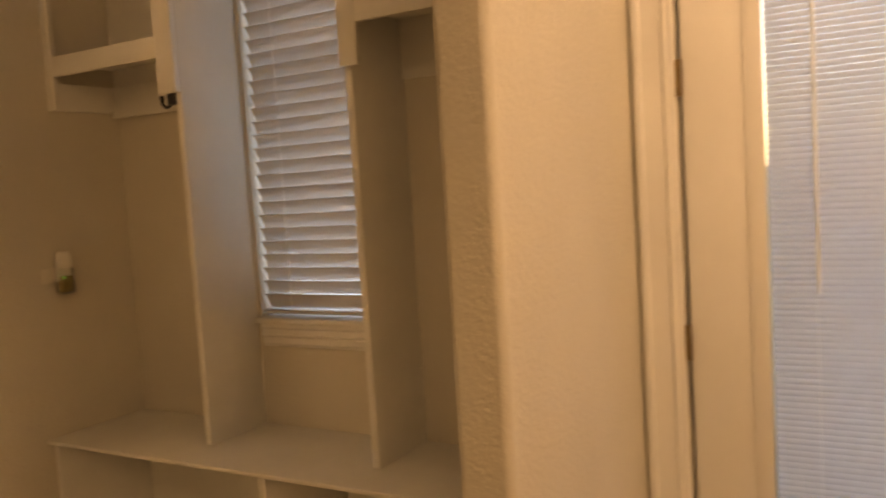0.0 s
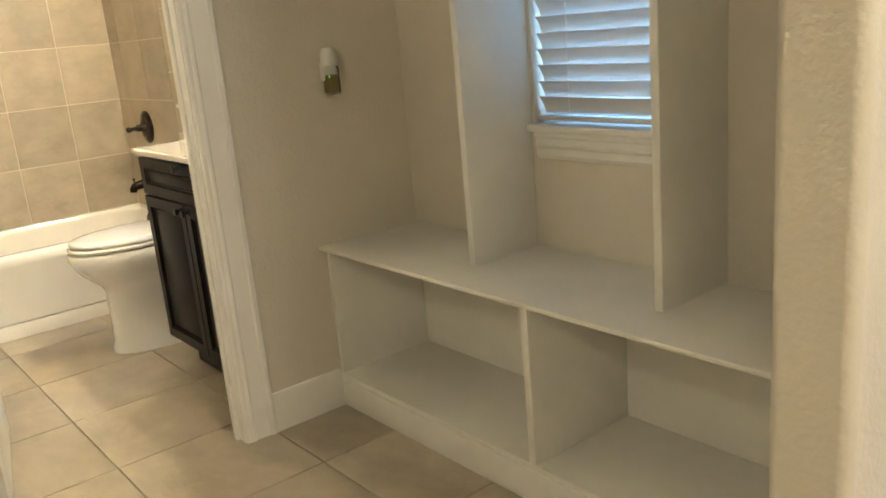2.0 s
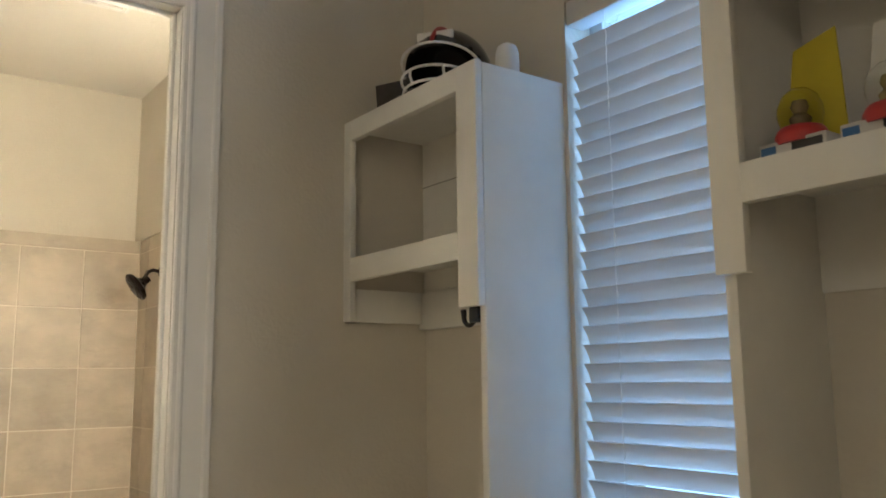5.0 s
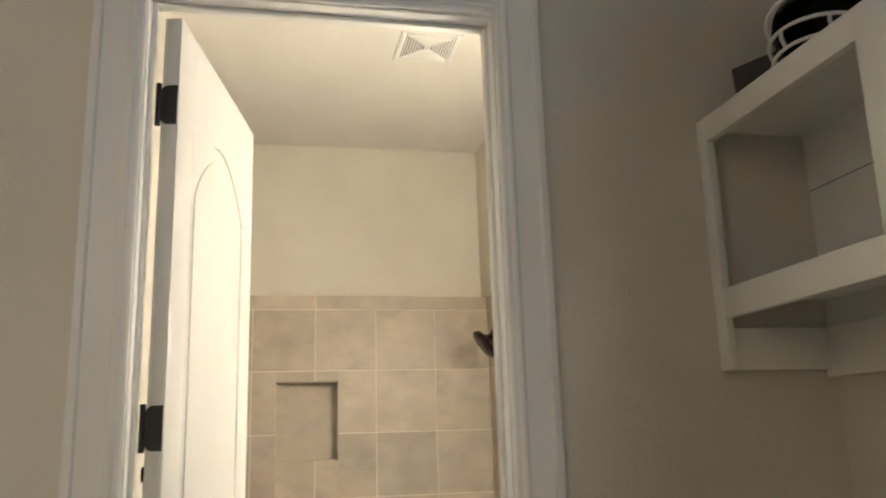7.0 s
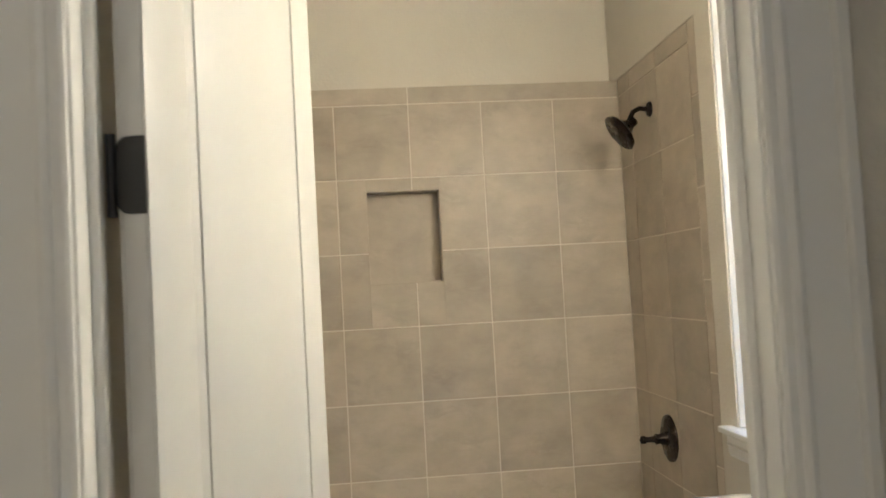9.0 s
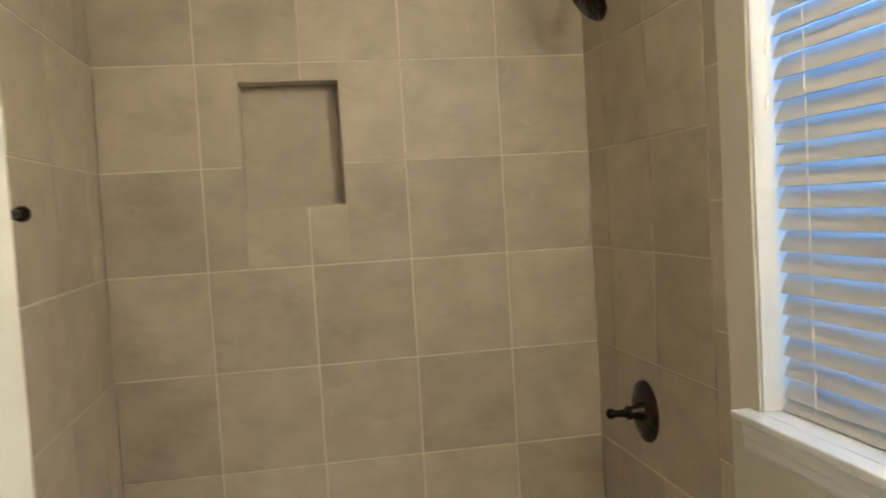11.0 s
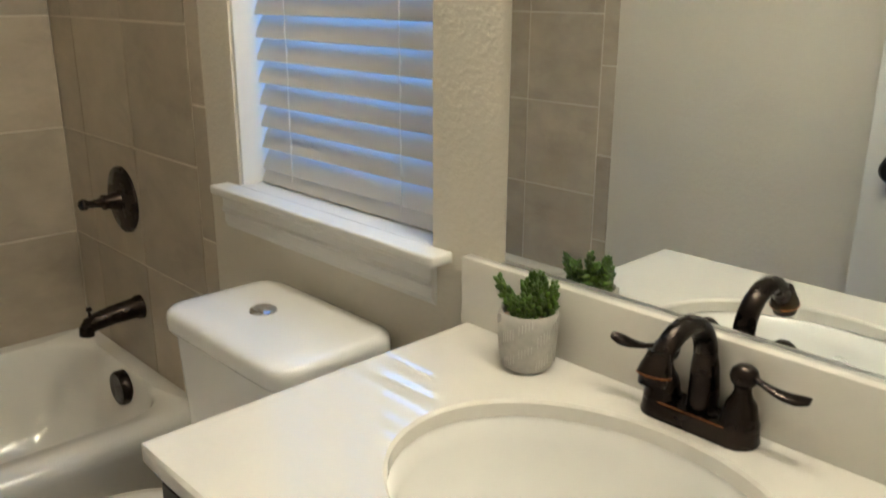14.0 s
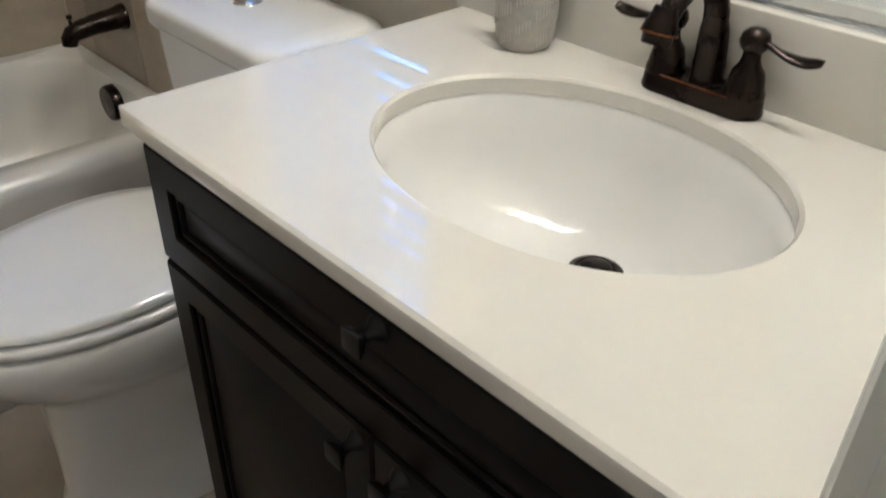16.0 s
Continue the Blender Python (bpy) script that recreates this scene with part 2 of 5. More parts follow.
# ---- mesh helpers ----
def boxes(*dims, bevel=0.0, seg=2):
    """Boxes given as (x0, y0, z0, x1, y1, z1) in one bmesh, edges rounded."""
    bm = bmesh.new()
    for x0, y0, z0, x1, y1, z1 in dims:
        vs = bmesh.ops.create_cube(bm, size=1.0)["verts"]
        for v in vs:
            v.co = ((x0 + x1) / 2 + v.co.x * (x1 - x0), (y0 + y1) / 2 + v.co.y * (y1 - y0), (z0 + z1) / 2 + v.co.z * (z1 - z0))
    if bevel:
        bmesh.ops.bevel(bm, geom=bm.edges[:], offset=bevel, segments=seg, profile=0.5, affect="EDGES")
    return bm


def lathe(profile, steps=32, axis="Z", at=(0, 0, 0), sx=1.0, sy=1.0):
    """Turn (radius, height) pairs round an axis."""
    bm = bmesh.new()
    rings = []
    for r, h in profile:
        ring = []
        for i in range(steps):
            a = 2 * math.pi * i / steps
            p = Vector((sx * r * math.cos(a), sy * r * math.sin(a), h))
            if axis == "Y":
                p = Vector((p.x, -p.z, p.y))
            elif axis == "X":
                p = Vector((p.z, p.y, p.x))
            ring.append(bm.verts.new(p + Vector(at)))
        rings.append(ring)
    for a, b in zip(rings, rings[1:]):
        for i in range(steps):
            j = (i + 1) % steps
            bm.faces.new((a[i], a[j], b[j], b[i]))
    for ring in (rings[0], rings[-1]):
        if (ring[0].co - ring[steps // 2].co).length > 1e-5:
            bm.faces.new(ring)
    bmesh.ops.recalc_face_normals(bm, faces=bm.faces[:])
    return bm


def tube(points, radii, steps=14):
    """A round tube along points, with a radius for each."""
    bm = bmesh.new()
    pts = [Vector(p) for p in points]
    if not isinstance(radii, (list, tuple)):
        radii = [radii] * len(pts)
    rings = []
    ref = Vector((0, 0, 1))
    d0 = (pts[1] - pts[0]).normalized()
    if abs(d0.dot(ref)) > 0.9:
        ref = Vector((1, 0, 0))
    side = d0.cross(ref).normalized()
    for k, p in enumerate(pts):
        d = (pts[min(k + 1, len(pts) - 1)] - pts[max(k - 1, 0)]).normalized()
        side = (side - d * side.dot(d)).normalized()
        up = d.cross(side)
        rings.append([bm.verts.new(p + radii[k] * (math.cos(2 * math.pi * i / steps) * side + math.sin(2 * math.pi * i / steps) * up)) for i in range(steps)])
    for a, b in zip(rings, rings[1:]):
        for i in range(steps):
            j = (i + 1) % steps
            bm.faces.new((a[i], a[j], b[j], b[i]))
    bm.faces.new(rings[0])
    bm.faces.new(rings[-1])
    bmesh.ops.recalc_face_normals(bm, faces=bm.faces[:])
    return bm


def arc(center, radius, a0, a1, n, ax1, ax2):
    c, u, v = Vector(center), Vector(ax1), Vector(ax2)
    return [c + radius * (math.cos(radians(a0 + (a1 - a0) * i / n)) * u + math.sin(radians(a0 + (a1 - a0) * i / n)) * v) for i in range(n + 1)]


def loft(sections):
    """Skin through closed rings of equal length."""
    bm = bmesh.new()
    rings = [[bm.verts.new(p) for p in s] for s in sections]
    n = len(rings[0])
    for a, b in zip(rings, rings[1:]):
        for i in range(n):
            j = (i + 1) % n
            bm.faces.new((a[i], a[j], b[j], b[i]))
    bm.faces.new(rings[0])
    bm.faces.new(rings[-1])
    bmesh.ops.recalc_face_normals(bm, faces=bm.faces[:])
    return bm


def extrude_profile(profile, start, along, u, v):
    """Sweep a closed 2D profile (in u, v) from start along a vector."""
    bm = bmesh.new()
    s, a, u, v = Vector(start), Vector(along), Vector(u), Vector(v)
    r0 = [bm.verts.new(s + p * u + q * v) for p, q in profile]
    r1 = [bm.verts.new(s + a + p * u + q * v) for p, q in profile]
    n = len(profile)
    for i in range(n):
        j = (i + 1) % n
        bm.faces.new((r0[i], r0[j], r1[j], r1[i]))
    bm.faces.new(r0)
    bm.faces.new(r1)
    bmesh.ops.recalc_face_normals(bm, faces=bm.faces[:])
    return bm


def mesh_of(name, bm, mat, smooth=40):
    me = bpy.data.meshes.new(name)
    bm.normal_update()
    if smooth:
        for f in bm.faces:
            f.smooth = True
        for e in bm.edges:
            if len(e.link_faces) == 2 and e.calc_face_angle(0) > radians(smooth):
                e.smooth = False
    bm.to_mesh(me)
    bm.free()
    me.materials.append(mat)
    return me


def part(name, bm, mat, parent=None, label="", smooth=40):
    ob = new(name, mesh_of(name, bm, mat, smooth))
    if parent:
        ob.parent = parent
    return tagged(ob, label)


def thing(name, label, category, group="", kind=""):
    return tagged(new(name), label, category, group, kind)


def setting(name, bm, mat, label, category):
    return tagged(part(name, bm, mat), label, category, kind="structure")


# ---- plan ----
W = -2.483            # hall face of the wall that holds the bathroom door
WB = -2.563           # its bathroom face
XT, YR, YL = -5.0, 2.0, 0.508   # tub alcove: back, window side, door side
TOP = 3.148
YB = 2.139            # mudroom face of the outer wall
SX0, SX1, SY = -0.643, -0.53, 1.31   # stub wall
D0, D1, DH = 0.612, 1.360, 2.52      # bathroom door opening
YO = 2.33             # outside face

# floor slab and ceilings
floor = setting("floor", boxes((-5.3, -2.6, -0.2, 1.9, 2.33, -0.006)), FLOORGROUT, "beige stone-look floor tile with pale grout joints", "floor")
setting("ceiling", boxes((-5.3, -2.6, TOP, 1.9, 2.33, TOP + 0.1)), CEIL, "plain white textured ceiling", "ceiling")
setting("ground", boxes((-600, -600, -0.5, 600, 600, -0.3)), GRASS, "dark green lawn outside the windows", "ground")

# walls
setting("wall_west", boxes((-5.2, 0.3, 0, XT - 0.11, 2.33, TOP)), PAINT, "bathroom end wall behind the tub tiles", "wall")
BW0, BW1, BZ0, BZ1 = -4.041, -3.457, 0.998, 2.42     # bathroom window opening
setting("wall_north_bath", boxes((-5.2, YR + 0.012, 0, BW0, YO, TOP), (BW1, YR, 0, WB, YO, TOP), (BW0, YR, 0, BW1, YO, BZ0 - 0.03), (BW0, YR, BZ1, BW1, YO, TOP), (-4.16, YR, 0, BW0, YR + 0.012, TOP), (-5.2, YR, 2.307, -4.16, YR + 0.012, TOP)), PAINT, "cream orange-peel textured outer bathroom wall", "wall")
MW0, MW1, MZ0, MZ1 = -1.852, -1.238, 0.955, 2.50    # mudroom window opening
GX0, GX1, GZ1 = -0.412, 0.52, 2.46                 # glazed door opening
setting("wall_north_hall", boxes((W, YB, 0, MW0, YO, TOP), (MW0, YB, 0, MW1, YO, MZ0 - 0.02), (MW0, YB, MZ1, MW1, YO, TOP), (MW1, YB, 0, GX0, YO, TOP), (GX0, YB, GZ1, GX1, YO, TOP), (GX1, YB, 0, 1.8, YO, TOP)), PAINT, "greige painted outer wall of the mudroom", "wall")
setting("wall_south_bath", boxes((-5.2, 0.38, 0, -4.16, YL - 0.012, TOP), (-4.16, 0.38, 0, WB, YL, TOP), (-5.2, YL - 0.012, 2.307, -4.16, YL, TOP)), PAINT, "cream painted bathroom side wall", "wall")
setting("wall_door", boxes((WB, -2.5, 0, W, D0 - 0.02, TOP), (WB, D1 + 0.02, 0, W, YR, TOP), (WB, D0 - 0.02, DH + 0.02, W, D1 + 0.02, TOP)), PAINT, "greige painted wall with the bathroom doorway", "wall")
setting("wall_alcove_end", boxes((WB, YR, 0, W, YO, TOP)), PAINT, "short greige wall end beside the bench", "wall")
stub = boxes((SX0, SY, 0, SX1, YB, TOP))
bmesh.ops.bevel(stub, geom=[e for e in stub.edges if all(abs(v.co.y - SY) < 1e-4 for v in e.verts) and abs(e.verts[0].co.z - e.verts[1].co.z) > 1], offset=0.018, segments=12, affect="EDGES", profile=0.5)
tagged(part("wall_stub", stub, PAINT, smooth=0), "textured wall end with rounded corners", "wall", kind="structure")
setting("wall_south_hall", boxes((W, -2.6, 0, 1.8, -2.5, TOP)), PAINT, "plain greige wall behind the hall", "wall")
setting("wall_east", boxes((1.8, -2.6, 0, 1.9, 2.33, TOP)), PAINT, "plain greige wall closing the hall", "wall")


# ---- casings, jambs, baseboards ----
CAS = [(0, 0), (0.104, 0), (0.104, 0.017), (0.101, 0.020), (0.088, 0.020), (0.085, 0.017), (0.083, 0.0125), (0.036, 0.0095), (0.033, 0.010), (0.030, 0.0145), (0.024, 0.0165), (0.018, 0.0145), (0.015, 0.0115), (0.005, 0.0115), (0.0, 0.009)]


def door_casing(name, face, y0, y1, top, out, thick=1.0):
    """Moulded casing round an opening in a wall facing x; out is +1 or -1."""
    ob = thing(name, "white moulded door casing round the bathroom doorway", "door trim", kind="structure")
    part("casing_leg", extrude_profile(CAS, (face, y1, 0), (0, 0, top + 0.104), (0, 1, 0), (out * thick, 0, 0)), WHITE, ob, smooth=20)
    part("casing_leg", extrude_profile(CAS, (face, y0, 0), (0, 0, top + 0.104), (0, -1, 0), (out * thick, 0, 0)), WHITE, ob, smooth=20)
    part("casing_head", extrude_profile(CAS, (face, y0, top), (0, y1 - y0, 0), (0, 0, 1), (out * thick, 0, 0)), WHITE, ob, smooth=20)
    return ob


door_casing("door_trim_hall", W, D0 - 0.004, D1 + 0.004, DH + 0.004, 1)
door_casing("door_trim_bath", WB, D0 - 0.004, D1 + 0.004, DH + 0.004, -1, 1.0)
jamb = thing("door_jamb", "white painted door jamb with a stop strip", "door frame", kind="structure")
part("jamb_side", boxes((WB, D1, 0, W, D1 + 0.02, DH + 0.02), bevel=0.001), WHITE, jamb)
part("jamb_side", boxes((WB, D0 - 0.02, 0, W, D0, DH + 0.02), bevel=0.001), WHITE, jamb)
part("jamb_head", boxes((WB, D0, DH, W, D1, DH + 0.02), bevel=0.001), WHITE, jamb)
part("door_stop", boxes((-2.545, D1 - 0.011, 0, -2.522, D1, DH), bevel=0.002), WHITE, jamb)
part("door_stop", boxes((-2.545, D0, 0, -2.522, D0 + 0.011, DH), bevel=0.002), WHITE, jamb)
part("door_stop", boxes((-2.545, D0 + 0.011, DH - 0.011, -2.522, D1 - 0.011, DH), bevel=0.002), WHITE, jamb)

BASE = [(0, 0), (0.014, 0), (0.014, 0.095), (0.011, 0.105), (0.011, 0.118), (0.006, 0.132), (0, 0.135)]


def baseboard(start, along, inward):
    ob = setting("baseboard", extrude_profile(BASE, start, along, inward, (0, 0, 1)), WHITE, "white moulded baseboard along the wall", "baseboard")
    return ob


baseboard((W, 1.461, 0), (0, 0.283, 0), (1, 0, 0))
baseboard((W, 0.503, 0), (0, -3.0, 0), (1, 0, 0))
baseboard((SX1, SY + 0.02, 0), (0, YB - SY - 0.02, 0), (1, 0, 0))
baseboard((SX0 + 0.02, SY, 0), (SX1 - SX0 - 0.04, 0, 0), (0, -1, 0))
baseboard((-4.16, YL, 0), (1.55, 0, 0), (0, 1, 0))
baseboard((-4.16, YR, 0), (0.75, 0, 0), (0, -1, 0))


# ---- bathroom door ----
def panel_door():
    """Two-panel arched door leaf, built from the hinge along +x, 0.035 thick."""
    ob = thing("bathroom_door", "white moulded panel door with an arched panel, standing open", "door")
    wd, ht, th = 0.715, 2.495, 0.035
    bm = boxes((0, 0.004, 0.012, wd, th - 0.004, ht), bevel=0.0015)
    part("core", bm, DOORDIMMED, ob)

    def stile_frame(y0, y1):
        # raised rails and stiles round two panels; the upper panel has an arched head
        part("stile", boxes((0, y0, 0.012, 0.115, y1, ht), bevel=0.0015), DOORDIMMED, ob)
        part("stile", boxes((wd - 0.115, y0, 0.012, wd, y1, ht), bevel=0.0015), DOORDIMMED, ob)
        part("rail", boxes((0.115, y0, 0.012, wd - 0.115, y1, 0.25), bevel=0.0015), DOORDIMMED, ob)
        part("rail", boxes((0.115, y0, 0.95, wd - 0.115, y1, 1.10), bevel=0.0015), DOORDIMMED, ob)
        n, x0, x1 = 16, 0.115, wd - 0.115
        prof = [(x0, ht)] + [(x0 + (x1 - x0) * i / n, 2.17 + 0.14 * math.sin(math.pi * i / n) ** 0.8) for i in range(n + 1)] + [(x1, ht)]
        part("rail", extrude_profile(prof, (0, y0, 0), (0, y1 - y0, 0), (1, 0, 0), (0, 0, 1)), DOORDIMMED, ob)
        m = 0.035
        prof2 = [(x0 + m, 1.10 + m), (x1 - m, 1.10 + m)] + [(x1 - m - (x1 - x0 - 2 * m) * i / n, 2.17 - m + 0.14 * math.sin(math.pi * i / n) ** 0.8) for i in range(n + 1)]
        bmp = extrude_profile(prof2, (0, y0 + (0.001 if y0 < 0.01 else 0), 0), (0, y1 - y0 - 0.001, 0), (1, 0, 0), (0, 0, 1))
        bmesh.ops.bevel(bmp, geom=[e for e in bmp.edges if abs(e.verts[0].co.y - e.verts[1].co.y) < 1e-6], offset=0.0015, segments=2, affect="EDGES", profile=0.5)
        part("panel", bmp, DOORDIMMED, ob)
        part("panel", boxes((x0 + m, y0, 0.25 + m, x1 - m, y1, 0.95 - m), bevel=0.0015), DOORDIMMED, ob)

    stile_frame(-0.0005, 0.0042)
    stile_frame(th - 0.0042, th + 0.0005)
    for z in (0.27, 0.94, 1.615, 2.292):
        c = [(0.002, z - 0.044)] + [(0.022 + 0.014 * math.cos(radians(-90 + 18 * i)), z - 0.030 + 0.014 * math.sin(radians(-90 + 18 * i))) for i in range(6)] + [(0.022 + 0.014 * math.cos(radians(18 * i)), z + 0.030 + 0.014 * math.sin(radians(18 * i))) for i in range(6)] + [(0.002, z + 0.044)]
        h = part("hinge", extrude_profile(c, (-0.0025, 0, 0), (0.003, 0, 0), (0, 1, 0), (0, 0, 1)), BLACK, ob, "black hinge leaf with rounded corners")
        part("hinge_barrel", lathe([(0.0, -0.047), (0.006, -0.047), (0.006, 0.047), (0.0, 0.047)], 12, at=(-0.004, 0.041, z)), BLACK, h)
        for dz in (-0.024, 0.024):
            part("screw", lathe([(0.0, 0), (0.0035, 0), (0.003, 0.0012), (0.0, 0.0015)], 10, "X", at=(-0.0025, 0.018, z + dz)), BLACK, h)
    for sgn, y in ((-1, 0), (1, th)):
        rose = part("door_knob", lathe([(0.0, 0), (0.032, 0), (0.031, 0.006), (0.014, 0.010), (0.012, 0.030), (0.026, 0.040), (0.030, 0.052), (0.024, 0.064), (0.0, 0.066)], 28, "Y", at=(0, 0, 0)), BLACK, ob, "black round door knob")
        rose.matrix_basis = pose(wd - 0.065, y, 1.0, 0, 0, 0 if sgn < 0 else 180)
    return ob


leaf = panel_door()
leaf.matrix_basis = Matrix.Translation((-2.545, 0.645, 0)) @ Matrix.Rotation(radians(180 - 11.6), 4, "Z") @ Matrix.Translation((0, -0.028, 0))

# ---- bathroom window ----
def blind(name, label, x0, x1, z0, z1, y, tilt, pitch, depth, cords, low, rest):
    """Horizontal blind: head rail, tilted slats, bottom rail, ladder cords."""
    ob = thing(name, label, "window blind")
    part("head_rail", boxes((x0, y - 0.03, z1 - 0.065, x1, y + 0.03, z1), bevel=0.004), SLAT, ob)
    rail = part("bottom_rail", boxes((x0, -0.025, -0.006, x1, 0.025, 0.006), bevel=0.003), SLAT, ob)
    rail.matrix_basis = pose(0, y, z0 + low, tilt * rest, 0, 0)
    n = int((z1 - 0.075 - z0 - 0.03) / pitch)
    me = None
    for i in range(n):
        z = z0 + 0.05 + i * pitch
        if me is None:
            prof = [(-depth / 2, 0), (-depth / 4, 0.0022), (0, 0.003), (depth / 4, 0.0022), (depth / 2, 0), (depth / 2, -0.003), (depth / 4, -0.0008), (0, 0), (-depth / 4, -0.0008), (-depth / 2, -0.003)]
            me = mesh_of("slat", extrude_profile(prof, (x0 + 0.004, 0, 0), (x1 - x0 - 0.008, 0, 0), (0, 1, 0), (0, 0, 1)), SLAT)
        s = new("slat", me)
        s.parent = ob
        s.matrix_basis = pose(0, y, z, tilt, 0, 0)
    for cx in cords:
        for dy in (-depth * 0.46, depth * 0.46):
            part("ladder_cord", tube([(cx, y + dy, z0 + 0.02), (cx, y + dy * 0.96, (z0 + z1) / 2), (cx, y + dy, z1 - 0.06)], 0.0006, 6), CORD, ob)
        for i in range(n):
            z = z0 + 0.05 + i * pitch
            sway = 0.003 * math.sin(i * 1.7)
            pts = [(cx + 0.001, y - depth * 0.46, z + 0.010), (cx + 0.004 + sway, y - depth * 0.50, z - 0.004), (cx + 0.001, y - depth * 0.47, z - 0.014)]
            part("ladder_rung", tube(pts, 0.0011, 5), CORD, ob)
    return ob


def window_unit(name, x0, x1, z0, z1, y):
    """Vinyl single-hung window set in the outer wall."""
    ob = thing(name, "white vinyl single-hung window behind a blind", "window", kind="structure")
    f = 0.045
    part("window_frame", boxes((x0, y, z0, x0 + f, y + 0.06, z1), bevel=0.003), VINYL, ob)
    part("window_frame", boxes((x1 - f, y, z0, x1, y + 0.06, z1), bevel=0.003), VINYL, ob)
    part("window_frame", boxes((x0 + f, y, z0, x1 - f, y + 0.06, z0 + f), bevel=0.003), VINYL, ob)
    part("window_frame", boxes((x0 + f, y, z1 - f, x1 - f, y + 0.06, z1), bevel=0.003), VINYL, ob)
    mid = (z0 + z1) / 2
    part("meeting_rail", boxes((x0 + f, y + 0.01, mid - 0.02, x1 - f, y + 0.05, mid + 0.02), bevel=0.003), VINYL, ob)
    for a, b in ((z0 + f, mid - 0.02), (mid + 0.02, z1 - f)):
        p = part("pane", boxes((x0 + f, y + 0.025, a, x1 - f, y + 0.029, b)), GLASS, ob, "clear window pane")
        p.visible_shadow = False
    return ob


window_unit("window_1", BW0, BW1, BZ0, BZ1, YO - 0.12)
blind("window_blind", "white two-inch slatted blind, half closed over the bathroom window", BW0 + 0.013, BW1 - 0.005, BZ0 + 0.004, BZ1 - 0.004, 2.060, 63, 0.044, 0.052, (-3.90, -3.575), 0.0195, 1.0)
part_cas = thing("window_jamb_trim", "white painted window side trim", "window trim", kind="structure")
part("side_trim", boxes((BW0, YR + 0.004, BZ0, BW0 + 0.010, YO - 0.12, BZ1), bevel=0.003), WHITE, part_cas)
APRON = [(0, 0), (0.018, 0), (0.018, -0.012), (0.014, -0.018), (0.014, -0.034), (0.018, -0.04), (0.012, -0.048), (0.012, -0.066), (0.006, -0.078), (0, -0.08)]


def stool_and_apron(name, label, x0, x1, wall, inner, z, ax0, ax1, lip, ix0, ix1, thick):
    ob = thing(name, label, "window sill", kind="structure")
    part("stool", boxes((x0, wall - lip, z - thick, x1, wall - 0.001, z), bevel=0.004, seg=3), WHITE, ob)
    part("stool_inner", boxes((ix0, wall - 0.001, z - 0.017, ix1, inner, z - 0.0005)), WHITE, ob)
    part("apron", extrude_profile(APRON, (ax0, wall, z - thick), (ax1 - ax0, 0, 0), (0, -1, 0), (0, 0, 1)), WHITE, ob, smooth=20)
    return ob


stool_and_apron("window_sill_1", "white painted window stool with a moulded apron", -4.083, -3.410, YR, YO - 0.12, BZ0, -4.09, -3.447, 0.046, BW0 + 0.001, BW1 - 0.001, 0.018)

# blind pulls hanging in front of the slats
def blind_pull(x, y, z, top, long_):
    ob = thing("blind_pull", "white cord pull with a plastic tassel beside the blind", "blind cord", "blind pulls")
    part("cord", tube([(x, y, z + long_), (x + 0.002, y, (z + top) / 2), (x, y, top)], 0.0012, 6), CORD, ob)
    part("tassel", lathe([(0.0, 0), (0.006, 0.0), (0.0075, 0.006), (0.006, long_ * 0.7), (0.003, long_), (0.0, long_)], 14, at=(x, y, z)), VINYL, ob)
    return ob


blind_pull(-3.962, 2.000, 1.732, 2.35, 0.034)
blind_pull(-3.968, 2.000, 1.622, 2.35, 0.034)
blind_pull(-3.530, 2.018, 1.600, 2.35, 0.036)
coil = thing("coiled_cord", "coiled white spare cord tied on the blind", "blind cord")
part("coil", tube([(-3.552 - 0.03 * i / 90 + 0.008 * math.cos(i * 0.75), 2.018 + 0.004 * math.sin(i * 0.75), 1.60 - 0.075 * i / 90) for i in range(91)], 0.0016, 6), CORD, coil)
part("knot", lathe([(0.0, -0.008), (0.007, -0.004), (0.008, 0.003), (0.0, 0.009)], 12, at=(-3.550, 2.018, 1.612)), COPPER, coil, "pink tied knot")

# ---- mudroom window ----
window_unit("window_2", MW0, MW1, MZ0, MZ1, YO - 0.10)
blind("window_blind", "white two-inch slatted blind over the mudroom window, slats half open", MW0 + 0.006, MW1 - 0.004, MZ0 + 0.006, MZ1 - 0.003, 2.168, -62, 0.0452, 0.052, (-1.72, -1.36), 0.012, 0.0)
stool_and_apron("window_sill_2", "white painted window stool with a moulded apron", -1.872, -1.23, YB, YO - 0.10, MZ0, -1.84, -1.25, 0.022, MW0 + 0.001, MW1 - 0.001, 0.020)

# ---- lights ----
vl = thing("vanity_light", "bronze vanity light bar with three opal glass shades", "wall lamp")
part("back_plate", boxes((-3.25, YR - 0.025, 2.20, -2.70, YR, 2.27), bevel=0.004), BRONZE, vl)
for x in (-3.17, -2.975, -2.78):
    part("arm", tube([(x, YR - 0.02, 2.235), (x, YR - 0.075, 2.25), (x, YR - 0.09, 2.22)], 0.008, 10), BRONZE, vl)
    part("shade", lathe([(0.0, 0.0), (0.025, 0.0), (0.045, -0.04), (0.055, -0.09), (0.05, -0.115), (0.0, -0.118)], 24, at=(x, YR - 0.09, 2.22)), OPAL, vl, "glowing opal glass shade")
